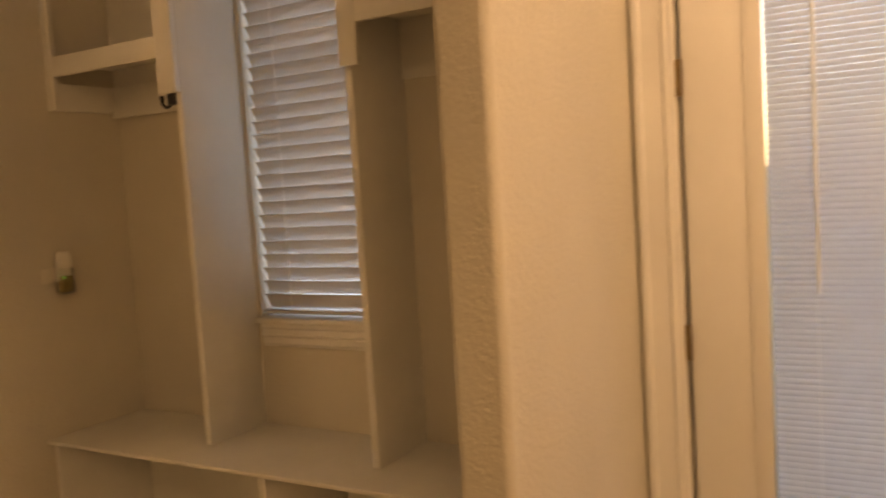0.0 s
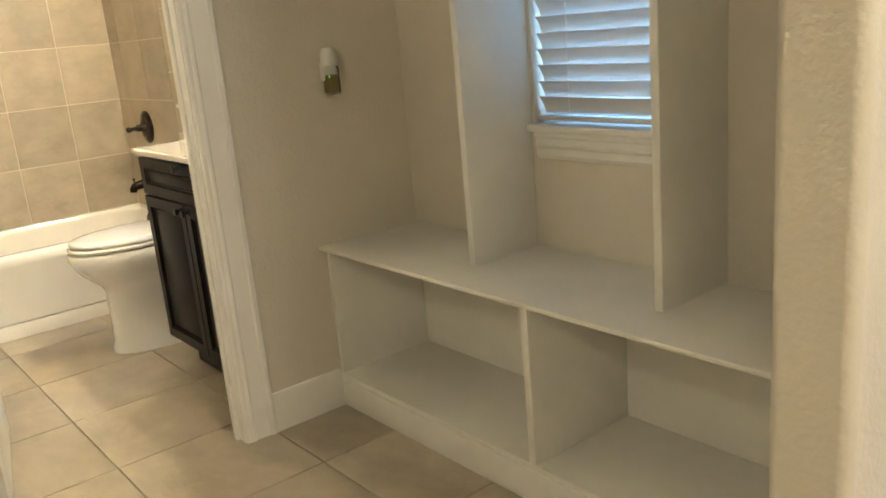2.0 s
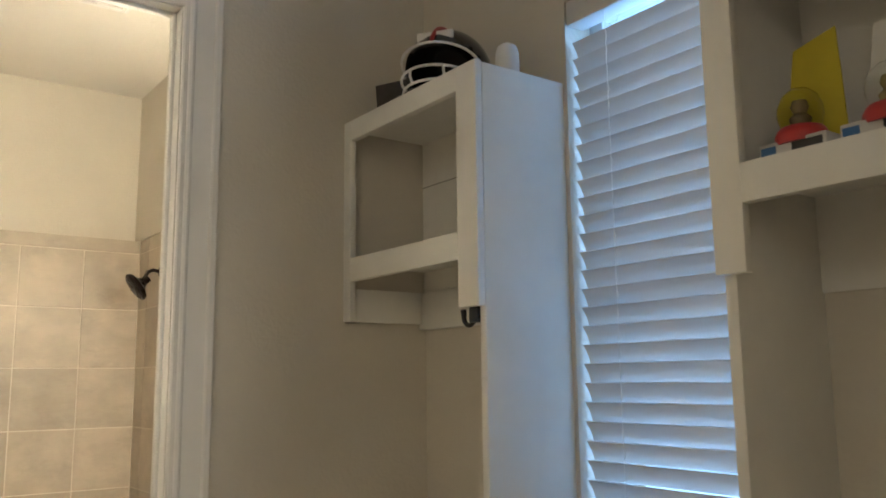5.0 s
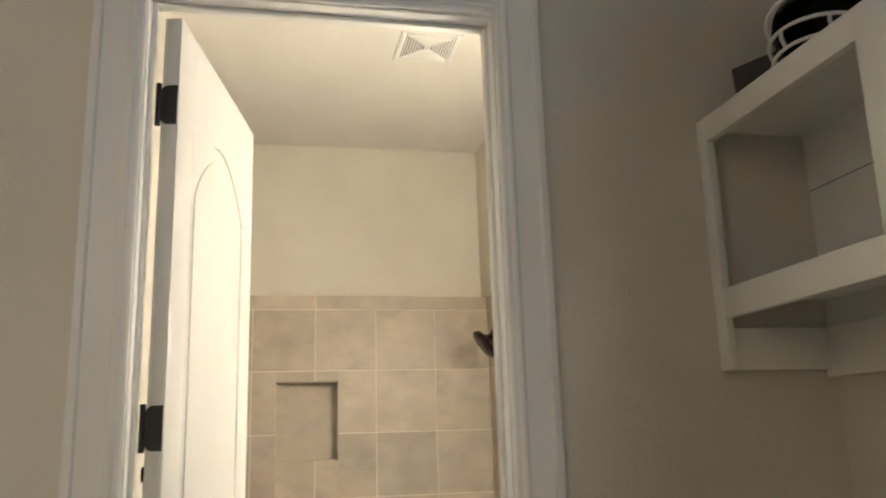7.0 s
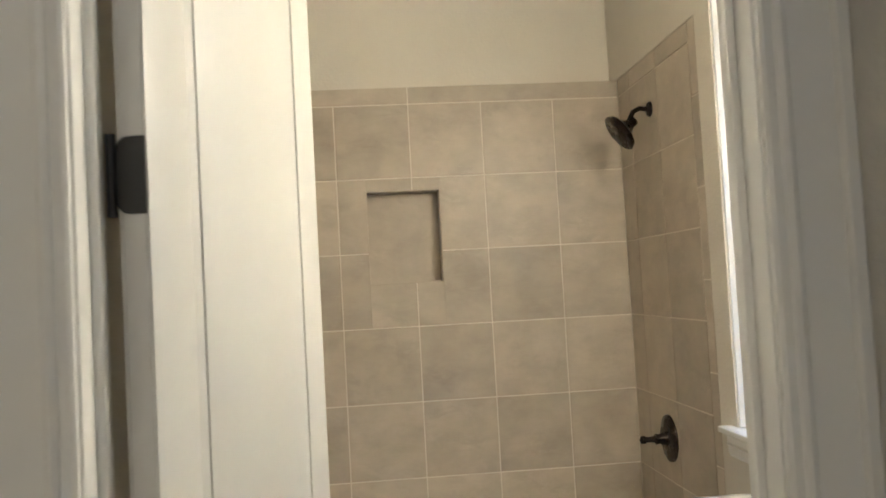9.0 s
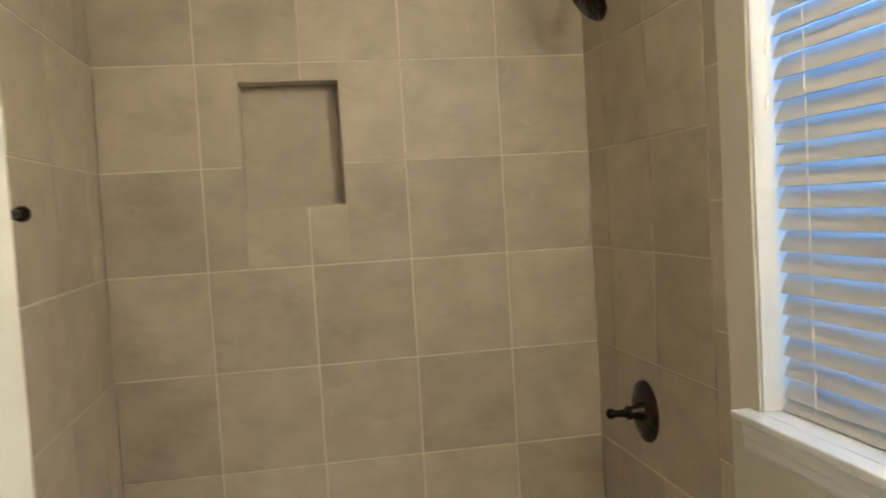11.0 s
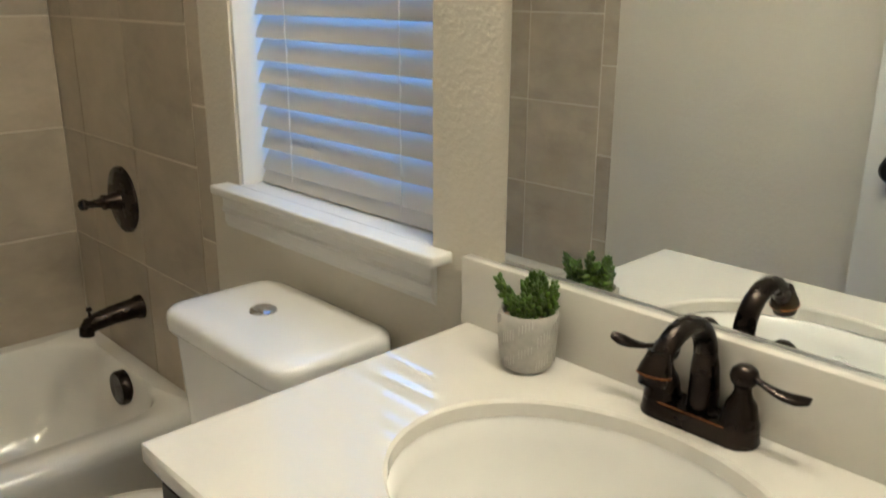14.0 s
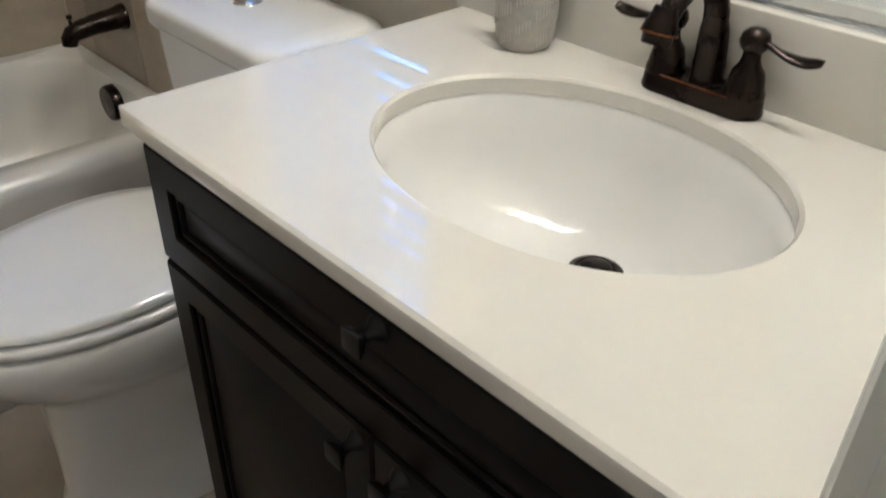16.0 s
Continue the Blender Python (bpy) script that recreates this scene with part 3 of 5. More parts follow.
# Added fill: two out-of-view ceiling lights at guessed spots.
for hx, hy, lamp in ((1.0, -1.8, HALLFILL), (0.62, 1.2, STUBFILL)):
    hl = thing("added_hall_light", "unseen round ceiling light added to brighten the hall", "ceiling lamp", "hall ceiling lights")
    part("rim", lathe([(0.0, 0), (0.17, 0), (0.17, -0.03), (0.155, -0.04), (0.0, -0.04)], 40, at=(hx, hy, TOP)), WHITE, hl)
    part("diffuser", lathe([(0.0, -0.041), (0.15, -0.041), (0.14, -0.07), (0.08, -0.09), (0.0, -0.095)], 40, at=(hx, hy, TOP)), lamp, hl)

# ---- mudroom bench and lockers ----
CX1 = -1.848     # outer face of the cabinet side beside the window
BZT = 0.582      # bench top
FF = 1.851       # front of the face frames
bench = thing("mudroom_bench", "white painted built-in bench with two open cubbies below", "bench")
part("seat_board", boxes((W, 1.722, BZT - 0.013, SX0, YB, BZT), bevel=0.0025), BOARD, bench)
part("toe_board", boxes((W, 1.742, 0.0, SX0, 1.762, 0.10), bevel=0.002), BOARD, bench)
part("cubby_floor", boxes((W, 1.746, 0.10, SX0, YB, 0.118), bevel=0.0015), BOARD, bench)
part("divider", boxes((-1.556, 1.744, 0.118, -1.532, YB, BZT - 0.013), bevel=0.0015), BOARD, bench)
part("side_panel", boxes((W, 1.75, 0.118, W + 0.016, YB, BZT - 0.013), bevel=0.0015), BOARD, bench)
part("side_panel", boxes((SX0 - 0.016, 1.75, 0.118, SX0, YB, BZT - 0.013), bevel=0.0015), BOARD, bench)
part("back_panel", boxes((W + 0.016, YB - 0.008, 0.118, -1.556, YB, BZT - 0.013)), BOARD, bench)
part("back_panel", boxes((-1.532, YB - 0.008, 0.118, SX0 - 0.016, YB, BZT - 0.013)), BOARD, bench)


def locker(x0, x1, inner, name, label):
    """Open cubby on a tall side panel; inner is +1 when the panel is on the right."""
    ob = thing(name, label, "locker cabinet")
    t = 0.022
    px0, px1 = (x1 - 0.001 - t, x1 - 0.001) if inner > 0 else (x0 + 0.002, x0 + 0.002 + t)
    part("side_panel", boxes((px0, 1.873, BZT, px1, YB, 2.285), bevel=0.0012), BOARD, ob)
    if inner > 0:
        wall_x0, wall_x1 = x0, px0
    else:
        wall_x0, wall_x1 = px1, x1
    part("top_panel", boxes((wall_x0, 1.87, 2.268, wall_x1, YB, 2.286)), BOARD, ob)
    part("bottom_panel", boxes((wall_x0, 1.87, 1.866, wall_x1, YB, 1.884)), BOARD, ob)
    part("back_panel", boxes((wall_x0, YB - 0.008, 1.69, wall_x1, YB, 2.268)), BOARD, ob)
    a, b = (0.038, 0.076) if inner > 0 else (0.058, 0.038)
    part("stile", boxes((x0, FF, 1.706, x0 + a, FF + 0.019, 2.288), bevel=0.0015), BOARD, ob)
    part("stile", boxes((x1 - b, FF, 1.706, x1, FF + 0.019, 2.288), bevel=0.0015), BOARD, ob)
    part("rail", boxes((x0 + a, FF, 2.229, x1 - b, FF + 0.019, 2.288), bevel=0.0015), BOARD, ob)
    part("rail", boxes((x0 + a, FF, 1.818, x1 - b, FF + 0.019, 1.884), bevel=0.0015), BOARD, ob)
    if inner > 0:
        part("sheet_seam", boxes((wall_x0, YB - 0.0095, 2.128, wall_x1, YB - 0.008, 2.1305)), SEAM, ob, "thin open seam between two boards")
        part("sheet_seam", boxes((wall_x1 - 0.0015, FF + 0.03, 2.128, wall_x1, YB - 0.0095, 2.1305)), SEAM, ob, "thin open seam between two boards")
        part("hook_rail", boxes((wall_x0, YB - 0.026, 1.69, wall_x1, YB - 0.008, 1.80), bevel=0.0015), BOARD, ob)
    if inner > 0:
        part("wall_cleat", boxes((x0 if inner > 0 else x1 - 0.018, FF + 0.019, 1.706, x0 + 0.018 if inner > 0 else x1, YB - 0.026, 1.80), bevel=0.0015), BOARD, ob)
    return ob


locker(W, -1.864, 1, "locker_cabinet", "white open cubby with a tall side panel standing on the bench")
locker(-1.240, SX0, -1, "locker_cabinet", "white open cubby holding boxed toys beside the window")


def coat_hook(x, y, z, turn):
    ob = thing("coat_hook", "black double coat hook screwed under the cubby", "coat hook")
    part("plate", boxes((-0.012, -0.004, -0.035, 0.012, 0.0, 0.035), bevel=0.0018), BLACK, ob)
    part("boss", boxes((-0.009, -0.024, -0.038, 0.009, -0.003, -0.015), bevel=0.002), BLACK, ob)
    part("hook_arm", tube([(0, -0.018, -0.034)] + arc((0, -0.034, -0.028), 0.013, 315, 170, 10, (0, 1, 0), (0, 0, 1)) + [(0, -0.048, -0.018)], [0.0036] * 11 + [0.0040, 0.0046], 10), BLACK, ob)
    part("upper_arm", tube([(0, -0.003, -0.012), (0, -0.022, 0.002), (0, -0.040, 0.016)], [0.0036, 0.0034, 0.0048], 10), BLACK, ob)
    ob.matrix_basis = pose(x, y, z, 0, 0, turn) @ Matrix.Scale(1.6, 4)
    return ob


coat_hook(-1.8875, 1.884, 1.732, -90)


def air_freshener(x, y, z):
    ob = thing("air_freshener", "white plug-in air freshener with an amber oil bottle", "air freshener")
    part("cover_plate", boxes((0, -0.052, -0.022, 0.004, -0.012, 0.018), bevel=0.002), PAINT, ob, "painted-over outlet plate")
    part("body", boxes((0.004, -0.018, -0.02, 0.03, 0.018, 0.03), bevel=0.006), WHITE, ob)
    part("cap", lathe([(0.0, 0.032), (0.015, 0.032), (0.021, 0.02), (0.022, 0.0), (0.02, -0.012), (0.0, -0.012)], 20, at=(0.028, 0, 0.032)), WHITE, ob, "white domed cap")
    b = part("oil_bottle", boxes((0.012, -0.02, -0.055, 0.045, 0.02, 0.018), bevel=0.006), GLASS, ob, "clear glass bottle")
    part("oil", boxes((0.016, -0.016, -0.050, 0.041, 0.016, -0.004), bevel=0.004), OIL, b)
    part("indicator", boxes((0.045, -0.016, -0.012, 0.0465, -0.013, -0.004)), DAY, ob)
    ob.matrix_basis = pose(x, y, z) @ Matrix.Scale(1.22, 4)
    return ob


air_freshener(W + 0.001, 1.826, 1.142)


def football_helmet(x, y, z):
    ob = thing("football_helmet", "black football helmet with a white face mask on the cubby top", "helmet")
    ob.matrix_basis = pose(x, y, z, 0, 0, 34) @ Matrix.Scale(1.02, 4)
    shell = bmesh.new()
    bmesh.ops.create_uvsphere(shell, u_segments=32, v_segments=20, radius=1.0)
    bmesh.ops.delete(shell, geom=[v for v in shell.verts if v.co.z < -0.55 or (v.co.y < -0.55 and v.co.z < 0.25)], context="VERTS")
    for v in shell.verts:
        v.co = (v.co.x * 0.115, v.co.y * 0.14, 0.085 + v.co.z * 0.115)
    bmesh.ops.solidify(shell, geom=shell.faces[:], thickness=0.008)
    part("shell", shell, HELMET, ob)
    part("stripe", tube(arc((0, 0, 0.085), 0.118, 20, 160, 16, (0, 1.2, 0), (0, 0, 1)), 0.006, 8), RED, ob, "red centre stripe")
    mask = [((-0.10, -0.06), (0, -0.165), 0.082, 0.03), ((-0.105, -0.05), (0, -0.18), 0.036, 0.010), ((-0.095, -0.04), (0, -0.165), 0.008, 0.006)]
    for (ex, ey), (mx, my), zz, lift in mask:
        pts = [(-0.105 * math.cos(math.pi * i / 16), ey + (my - ey) * math.sin(math.pi * i / 16), zz + lift * math.sin(math.pi * i / 16)) for i in range(17)]
        part("face_mask_bar", tube(pts, 0.0036, 10), HWHITE, ob, "white face mask bar")
    for sx in (-0.045, 0.045):
        part("face_mask_bar", tube([(sx, -0.150, 0.012), (sx, -0.170, 0.028), (sx, -0.168, 0.044)], 0.0036, 10), HWHITE, ob, "white face mask bar")
    part("forehead_pad", boxes((-0.05, -0.112, 0.14, 0.05, -0.098, 0.165), bevel=0.005), HWHITE, ob)
    return ob


football_helmet(-2.165, 2.0, 2.2865)
wb = thing("white_bottle", "white rounded plastic bottle standing on the cubby top", "bottle")
wb.matrix_basis = pose(-1.942, 2.02, 2.2865) @ Matrix.Scale(0.74, 4)
part("bottle_body", lathe([(0.0, 0), (0.036, 0), (0.04, 0.01), (0.042, 0.07), (0.04, 0.105), (0.032, 0.128), (0.016, 0.138), (0.0, 0.140)], 24), HWHITE, wb)
pc = thing("photo_card", "dark printed photo card leaning on the wall", "photo")
pc.matrix_basis = pose(-2.36, 1.95, 2.2865, 8, 0, 24)
part("card", boxes((-0.06, 0, 0, 0.06, 0.003, 0.11), bevel=0.0008), PHOTO, pc)


def toy_box(x, y, z, w, back, label):
    """Blister toy pack: card base, red dome stand and clear dome on a tall backing card."""
    ob = thing("toy_pack", label, "toy", "toy packs in the cubby")
    ob.matrix_basis = pose(x, y, z)
    part("base_card", boxes((-w / 2, -0.02, 0, w / 2, 0.05, 0.03), bevel=0.0015), CARD, ob)
    part("backing_card", extrude_profile([(-w / 2, 0), (w / 2, 0), (w / 2 - 0.01, 0.22), (-w / 2 + 0.03, 0.2)], (0, 0.052, 0), (0, 0.004, 0), (1, 0, 0), (0, 0, 1)), back, ob)
    part("stand", lathe([(0.0, 0), (0.040, 0), (0.042, 0.014), (0.037, 0.024), (0.033, 0.028), (0.0, 0.029)], 24, at=(0, 0.012, 0.024)), RED, ob, "red round stand")
    part("dome", lathe([(0.031, 0), (0.036, 0.018), (0.035, 0.034), (0.028, 0.052), (0.015, 0.063), (0.0, 0.066)], 24, at=(0, 0.012, 0.053)), GLASS, ob, "clear plastic dome")
    part("figure", lathe([(0.0, 0), (0.014, 0.0), (0.016, 0.015), (0.009, 0.022), (0.013, 0.032), (0.010, 0.042), (0.0, 0.045)], 12, at=(0, 0.012, 0.054)), OIL, ob)
    part("printed_panel", boxes((-w / 2 + 0.004, -0.0212, 0.006, -w / 2 + 0.03, -0.0202, 0.024)), BLUE, ob)
    part("printed_panel", boxes((0.0, -0.0212, 0.006, w / 2 - 0.006, -0.0202, 0.024)), DARK, ob)
    return ob


toy_box(-1.112, 1.91, 1.884, 0.115, YELLOW, "toy figure in a dome with a yellow backing card")
toy_box(-0.968, 1.91, 1.884, 0.13, CARD, "toy figure in a clear dome on a red stand")
toy_box(-0.822, 1.91, 1.884, 0.13, CARD, "toy figure in a clear dome on a red stand")

# ---- glazed back door ----
gd = thing("glazed_back_door", "white full-light back door with enclosed mini blinds", "door")
DY = YB + 0.012
part("stile", boxes((-0.400, DY, 0.01, -0.245, DY + 0.045, 2.445), bevel=0.002), WHITE, gd)
part("stile", boxes((0.355, DY, 0.01, 0.510, DY + 0.045, 2.445), bevel=0.002), WHITE, gd)
part("rail", boxes((-0.245, DY, 0.01, 0.355, DY + 0.045, 0.22), bevel=0.002), WHITE, gd)
part("rail", boxes((-0.245, DY, 2.28, 0.355, DY + 0.045, 2.445), bevel=0.002), WHITE, gd)
for x0, x1 in ((-0.25, -0.205), (0.315, 0.36)):
    part("light_frame", boxes((x0, DY - 0.007, 0.20, x1, DY + 0.002, 2.30), bevel=0.004), WHITE, gd)
for z0, z1 in ((0.20, 0.245), (2.255, 2.30)):
    part("light_frame", boxes((-0.205, DY - 0.007, z0, 0.315, DY + 0.002, z1), bevel=0.004), WHITE, gd)
for y in (0.014, 0.038):
    p = part("pane", boxes((-0.205, DY + y, 0.245, 0.315, DY + y + 0.003, 2.255)), GLASS, gd, "clear door pane")
    p.visible_shadow = False
mini = mesh_of("mini_slat", extrude_profile([(-0.0078, 0), (-0.004, 0.0016), (0, 0.0022), (0.004, 0.0016), (0.0078, 0), (0.0078, -0.0005), (0, 0.0017), (-0.0078, -0.0005)], (-0.2049, 0, 0), (0.5198, 0, 0), (0, 1, 0), (0, 0, 1)), MINI)
for i in range(128):
    s = new("mini_slat", mini)
    s.parent = gd
    s.matrix_basis = pose(0, DY + 0.027, 0.26 + i * 0.0154, 76, 0, 0)
for x in (-0.10, 0.21):
    part("lift_cord", tube([(x, DY + 0.0185, 0.25), (x, DY + 0.0185, 2.25)], 0.0012, 6), CORD, gd)
part("tilt_cord", tube([(-0.095, DY + 0.0178, 1.05), (-0.095, DY + 0.0178, 2.25)], 0.0036, 8), CORD, gd)
for z in (0.27, 0.925, 1.60, 2.27):
    h = part("hinge", lathe([(0.0, -0.046), (0.009, -0.046), (0.009, 0.046), (0.0, 0.046)], 14, at=(-0.405, YB - 0.004, z)), HINGEBRASS, gd, "worn bronze hinge knuckle")
gs = thing("back_door_jamb", "white painted jamb of the glazed door", "door frame", kind="structure")
part("door_stop", boxes((-0.412, DY + 0.047, 0.0, -0.38, YO, 2.46), bevel=0.001), WHITE, gs)
part("door_stop", boxes((0.49, DY + 0.047, 0.0, 0.52, YO, 2.46), bevel=0.001), WHITE, gs)
part("door_stop", boxes((-0.38, DY + 0.047, 2.43, 0.49, YO, 2.46), bevel=0.001), WHITE, gs)
part("threshold", boxes((-0.38, DY - 0.01, -0.004, 0.49, YO, 0.008), bevel=0.001), CHROME, gs)
gj = thing("back_door_trim", "white moulded casing beside the glazed door", "door trim", kind="structure")
part("casing_leg", extrude_profile(CAS, (-0.412, YB, 0), (0, 0, 2.56), (-1, 0, 0), (0, -1, 0)), WHITE, gj, smooth=20)
part("casing_leg", extrude_profile(CAS, (0.52, YB, 0), (0, 0, 2.56), (1, 0, 0), (0, -1, 0)), WHITE, gj, smooth=20)
part("casing_head", extrude_profile(CAS, (-0.412, YB, 2.456), (0.932, 0, 0), (0, 0, 1), (0, -1, 0)), WHITE, gj, smooth=20)

# ---- tub ----
TX, RIM = -4.255, 0.40     # front of the rim, its height


def rounded(x0, y0, x1, y1, r, z, n=8):
    pts = []
    for cx, cy, a in ((x1 - r, y1 - r, 0), (x0 + r, y1 - r, 90), (x0 + r, y0 + r, 180), (x1 - r, y0 + r, 270)):
        pts += [(cx + r * math.cos(radians(a + 90 * i / n)), cy + r * math.sin(radians(a + 90 * i / n)), z) for i in range(n + 1)]
    return pts


tub = thing("bathtub", "white alcove bathtub with a plain sloping apron", "bathtub")
X0, Y0, Y1 = XT + 0.003, YL + 0.003, YR - 0.003
basin = bmesh.new()
secs = [rounded(X0, Y0, TX - 0.07, Y1, 0.008, 0.02), rounded(X0, Y0, TX - 0.055, Y1, 0.008, 0.074), rounded(X0, Y0, TX - 0.034, Y1, 0.008, 0.080), rounded(X0, Y0, TX - 0.014, Y1, 0.008, RIM - 0.085), rounded(X0, Y0, TX - 0.003, Y1, 0.008, RIM - 0.05), rounded(X0, Y0, TX, Y1, 0.008, RIM - 0.016), rounded(X0 + 0.004, Y0, TX - 0.012, Y1, 0.008, RIM),
        rounded(X0 + 0.05, Y0 + 0.06, TX - 0.085, Y1 - 0.045, 0.13, RIM), rounded(X0 + 0.06, Y0 + 0.075, TX - 0.1, Y1 - 0.055, 0.13, RIM - 0.02), rounded(X0 + 0.085, Y0 + 0.16, TX - 0.125, Y1 - 0.085, 0.13, RIM - 0.2), rounded(X0 + 0.13, Y0 + 0.28, TX - 0.17, Y1 - 0.13, 0.12, RIM - 0.30), rounded(X0 + 0.2, Y0 + 0.36, TX - 0.24, Y1 - 0.2, 0.1, RIM - 0.315)]
rings = [[basin.verts.new(p) for p in s] for s in secs]
for a, b in zip(rings, rings[1:]):
    for i in range(len(a)):
        j = (i + 1) % len(a)
        basin.faces.new((a[i], a[j], b[j], b[i]))
basin.faces.new(rings[-1])
bmesh.ops.recalc_face_normals(basin, faces=basin.faces[:])
part("basin", basin, ACRYLIC, tub, smooth=60)
part("apron_foot", boxes((TX - 0.09, Y0, 0.0, TX - 0.036, Y1, 0.072), bevel=0.005), ACRYLIC, tub)
part("overflow_plate", lathe([(0.0, 0), (0.048, 0), (0.048, 0.02), (0.044, 0.027), (0.0, 0.028)], 28, "Y", at=(-4.612, Y1 - 0.058, 0.352)), BRONZE, tub, "dark bronze overflow plate")
part("drain", lathe([(0.0, 0), (0.03, 0), (0.028, 0.004), (0.0, 0.006)], 24, at=(-4.60, 1.70, RIM - 0.315)), BRONZE, tub)

# ---- shower fittings ----
sv = thing("shower_valve", "oil-rubbed bronze shower valve with a lever handle", "shower valve")
sv.matrix_basis = pose(-4.635, YR - 0.001, 0.860)
part("escutcheon", lathe([(0.0, 0), (0.088, 0), (0.086, 0.006), (0.07, 0.012), (0.03, 0.014), (0.0, 0.014)], 40, "Y"), BRONZE, sv)
part("stem", lathe([(0.0, 0.01), (0.026, 0.012), (0.024, 0.03), (0.018, 0.04), (0.02, 0.055), (0.0, 0.06)], 24, "Y"), BRONZE, sv)
part("lever", tube([(0, -0.045, 0), (-0.010, -0.068, -0.002), (-0.026, -0.086, -0.005)], [0.016, 0.011, 0.010], 12), BRONZE, sv)
part("lever_tip", lathe([(0.0, -0.016), (0.010, -0.012), (0.015, 0.0), (0.010, 0.012), (0.0, 0.016)], 16, at=(-0.032, -0.092, -0.006)), BRONZE, sv)
sp = thing("tub_spout", "oil-rubbed bronze tub spout with a diverter knob", "tub spout")
sp.matrix_basis = pose(-4.60, YR - 0.001, 0.572)
part("spout_body", tube([(0, 0, 0), (0, -0.012, 0), (0, -0.016, 0), (0, -0.08, -0.004), (0, -0.120, -0.010), (0, -0.138, -0.016), (0, -0.147, -0.027), (0, -0.149, -0.042)], [0.033, 0.032, 0.028, 0.025, 0.0235, 0.022, 0.020, 0.0185], 20), BRONZE, sp)
part("diverter_knob", lathe([(0.0, 0), (0.004, 0), (0.004, 0.016), (0.008, 0.02), (0.006, 0.028), (0.0, 0.029)], 14, at=(0, -0.136, 0.004)), BRONZE, sp)
sh = thing("wall_shower", "oil-rubbed bronze shower head on a bent arm", "shower head")
sh.matrix_basis = pose(-4.62, YR - 0.001, 2.098)
part("wall_flange", lathe([(0.0, 0), (0.03, 0), (0.026, 0.008), (0.012, 0.014), (0.0, 0.014)], 24, "Y"), BRONZE, sh)
part("arm", tube([(0, -0.01, 0), (0, -0.042, 0.004), (0, -0.066, -0.008), (0, -0.086, -0.045)], 0.0095, 12), BRONZE, sh)
headp = part("spray_head", lathe([(0.0, 0.075), (0.014, 0.07), (0.016, 0.05), (0.03, 0.03), (0.062, 0.012), (0.066, 0.0), (0.06, -0.004), (0.0, -0.003)], 32), BRONZE, sh)
headp.matrix_basis = pose(0, -0.126, -0.088, -54, 0, 0) @ Matrix.Scale(1.15, 4)
part("ball_joint", lathe([(0.0, -0.014), (0.012, -0.008), (0.015, 0.0), (0.012, 0.008), (0.0, 0.014)], 16, at=(0, -0.084, -0.05)), CHROME, sh)

# ---- toilet ----
toilet = thing("toilet", "white two-piece toilet with an elongated bowl and closed lid", "toilet")
TXC = -3.72


def egg(cx, y_front, y_back, half, z, n=40):
    """Elongated outline, pointed ahead (towards -y)."""
    pts = []
    cy = y_back - (y_back - y_front) * 0.42
    for i in range(n):
        a = 2 * math.pi * i / n
        c, s = math.cos(a), math.sin(a)
        ry = (y_back - cy) if s > 0 else (cy - y_front)
        pts.append((cx + half * (abs(c) ** 0.85) * (1 if c > 0 else -1), cy + ry * s, z))
    return pts


part("bowl", loft([egg(TXC, 1.350, 1.80, 0.132, 0.0), egg(TXC, 1.352, 1.80, 0.130, 0.02), egg(TXC, 1.362, 1.80, 0.122, 0.05), egg(TXC, 1.365, 1.80, 0.118, 0.14), egg(TXC, 1.365, 1.80, 0.118, 0.275), egg(TXC, 1.352, 1.80, 0.126, 0.302), egg(TXC, 1.32, 1.80, 0.146, 0.330), egg(TXC, 1.285, 1.80, 0.168, 0.362), egg(TXC, 1.258, 1.80, 0.186, 0.40), egg(TXC, 1.243, 1.80, 0.193, 0.425), egg(TXC, 1.243, 1.80, 0.193, 0.4577), egg(TXC, 1.252, 1.795, 0.187, 0.4656)]), PORCELAIN, toilet, smooth=50)
part("trapway", tube([(TXC + 0.060, 1.52, 0.06), (TXC + 0.075, 1.60, 0.11), (TXC + 0.078, 1.68, 0.19), (TXC + 0.07, 1.78, 0.22)], [0.045, 0.052, 0.050, 0.045], 16), PORCELAIN, toilet)
part("pedestal_back", boxes((TXC - 0.105, 1.70, 0.0, TXC + 0.105, 1.93, 0.455), bevel=0.03, seg=4), PORCELAIN, toilet)
part("seat", loft([egg(TXC, 1.258, 1.75, 0.182, 0.4700), egg(TXC, 1.249, 1.755, 0.1885, 0.4745), egg(TXC, 1.249, 1.755, 0.1885, 0.4835), egg(TXC, 1.256, 1.75, 0.183, 0.4885)]), PORCELAIN, toilet, smooth=60)
part("lid", loft([egg(TXC, 1.270, 1.745, 0.172, 0.4945), egg(TXC, 1.257, 1.755, 0.1815, 0.4970), egg(TXC, 1.257, 1.755, 0.1815, 0.5045), egg(TXC, 1.266, 1.745, 0.175, 0.5115), egg(TXC, 1.31, 1.72, 0.14, 0.5155)]), PORCELAIN, toilet, smooth=60)
for sx in (-0.07, 0.07):
    part("seat_hinge", lathe([(0.0, -0.03), (0.012, -0.03), (0.012, 0.03), (0.0, 0.03)], 14, "X", at=(TXC + sx, 1.765, 0.498)), PORCELAIN, toilet)
part("tank", loft([rounded(-3.885, 1.775, -3.555, 1.985, 0.035, 0.455), rounded(-3.89, 1.77, -3.55, 1.985, 0.035, 0.49), rounded(-3.905, 1.758, -3.535, 1.985, 0.035, 0.79)]), PORCELAIN, toilet)
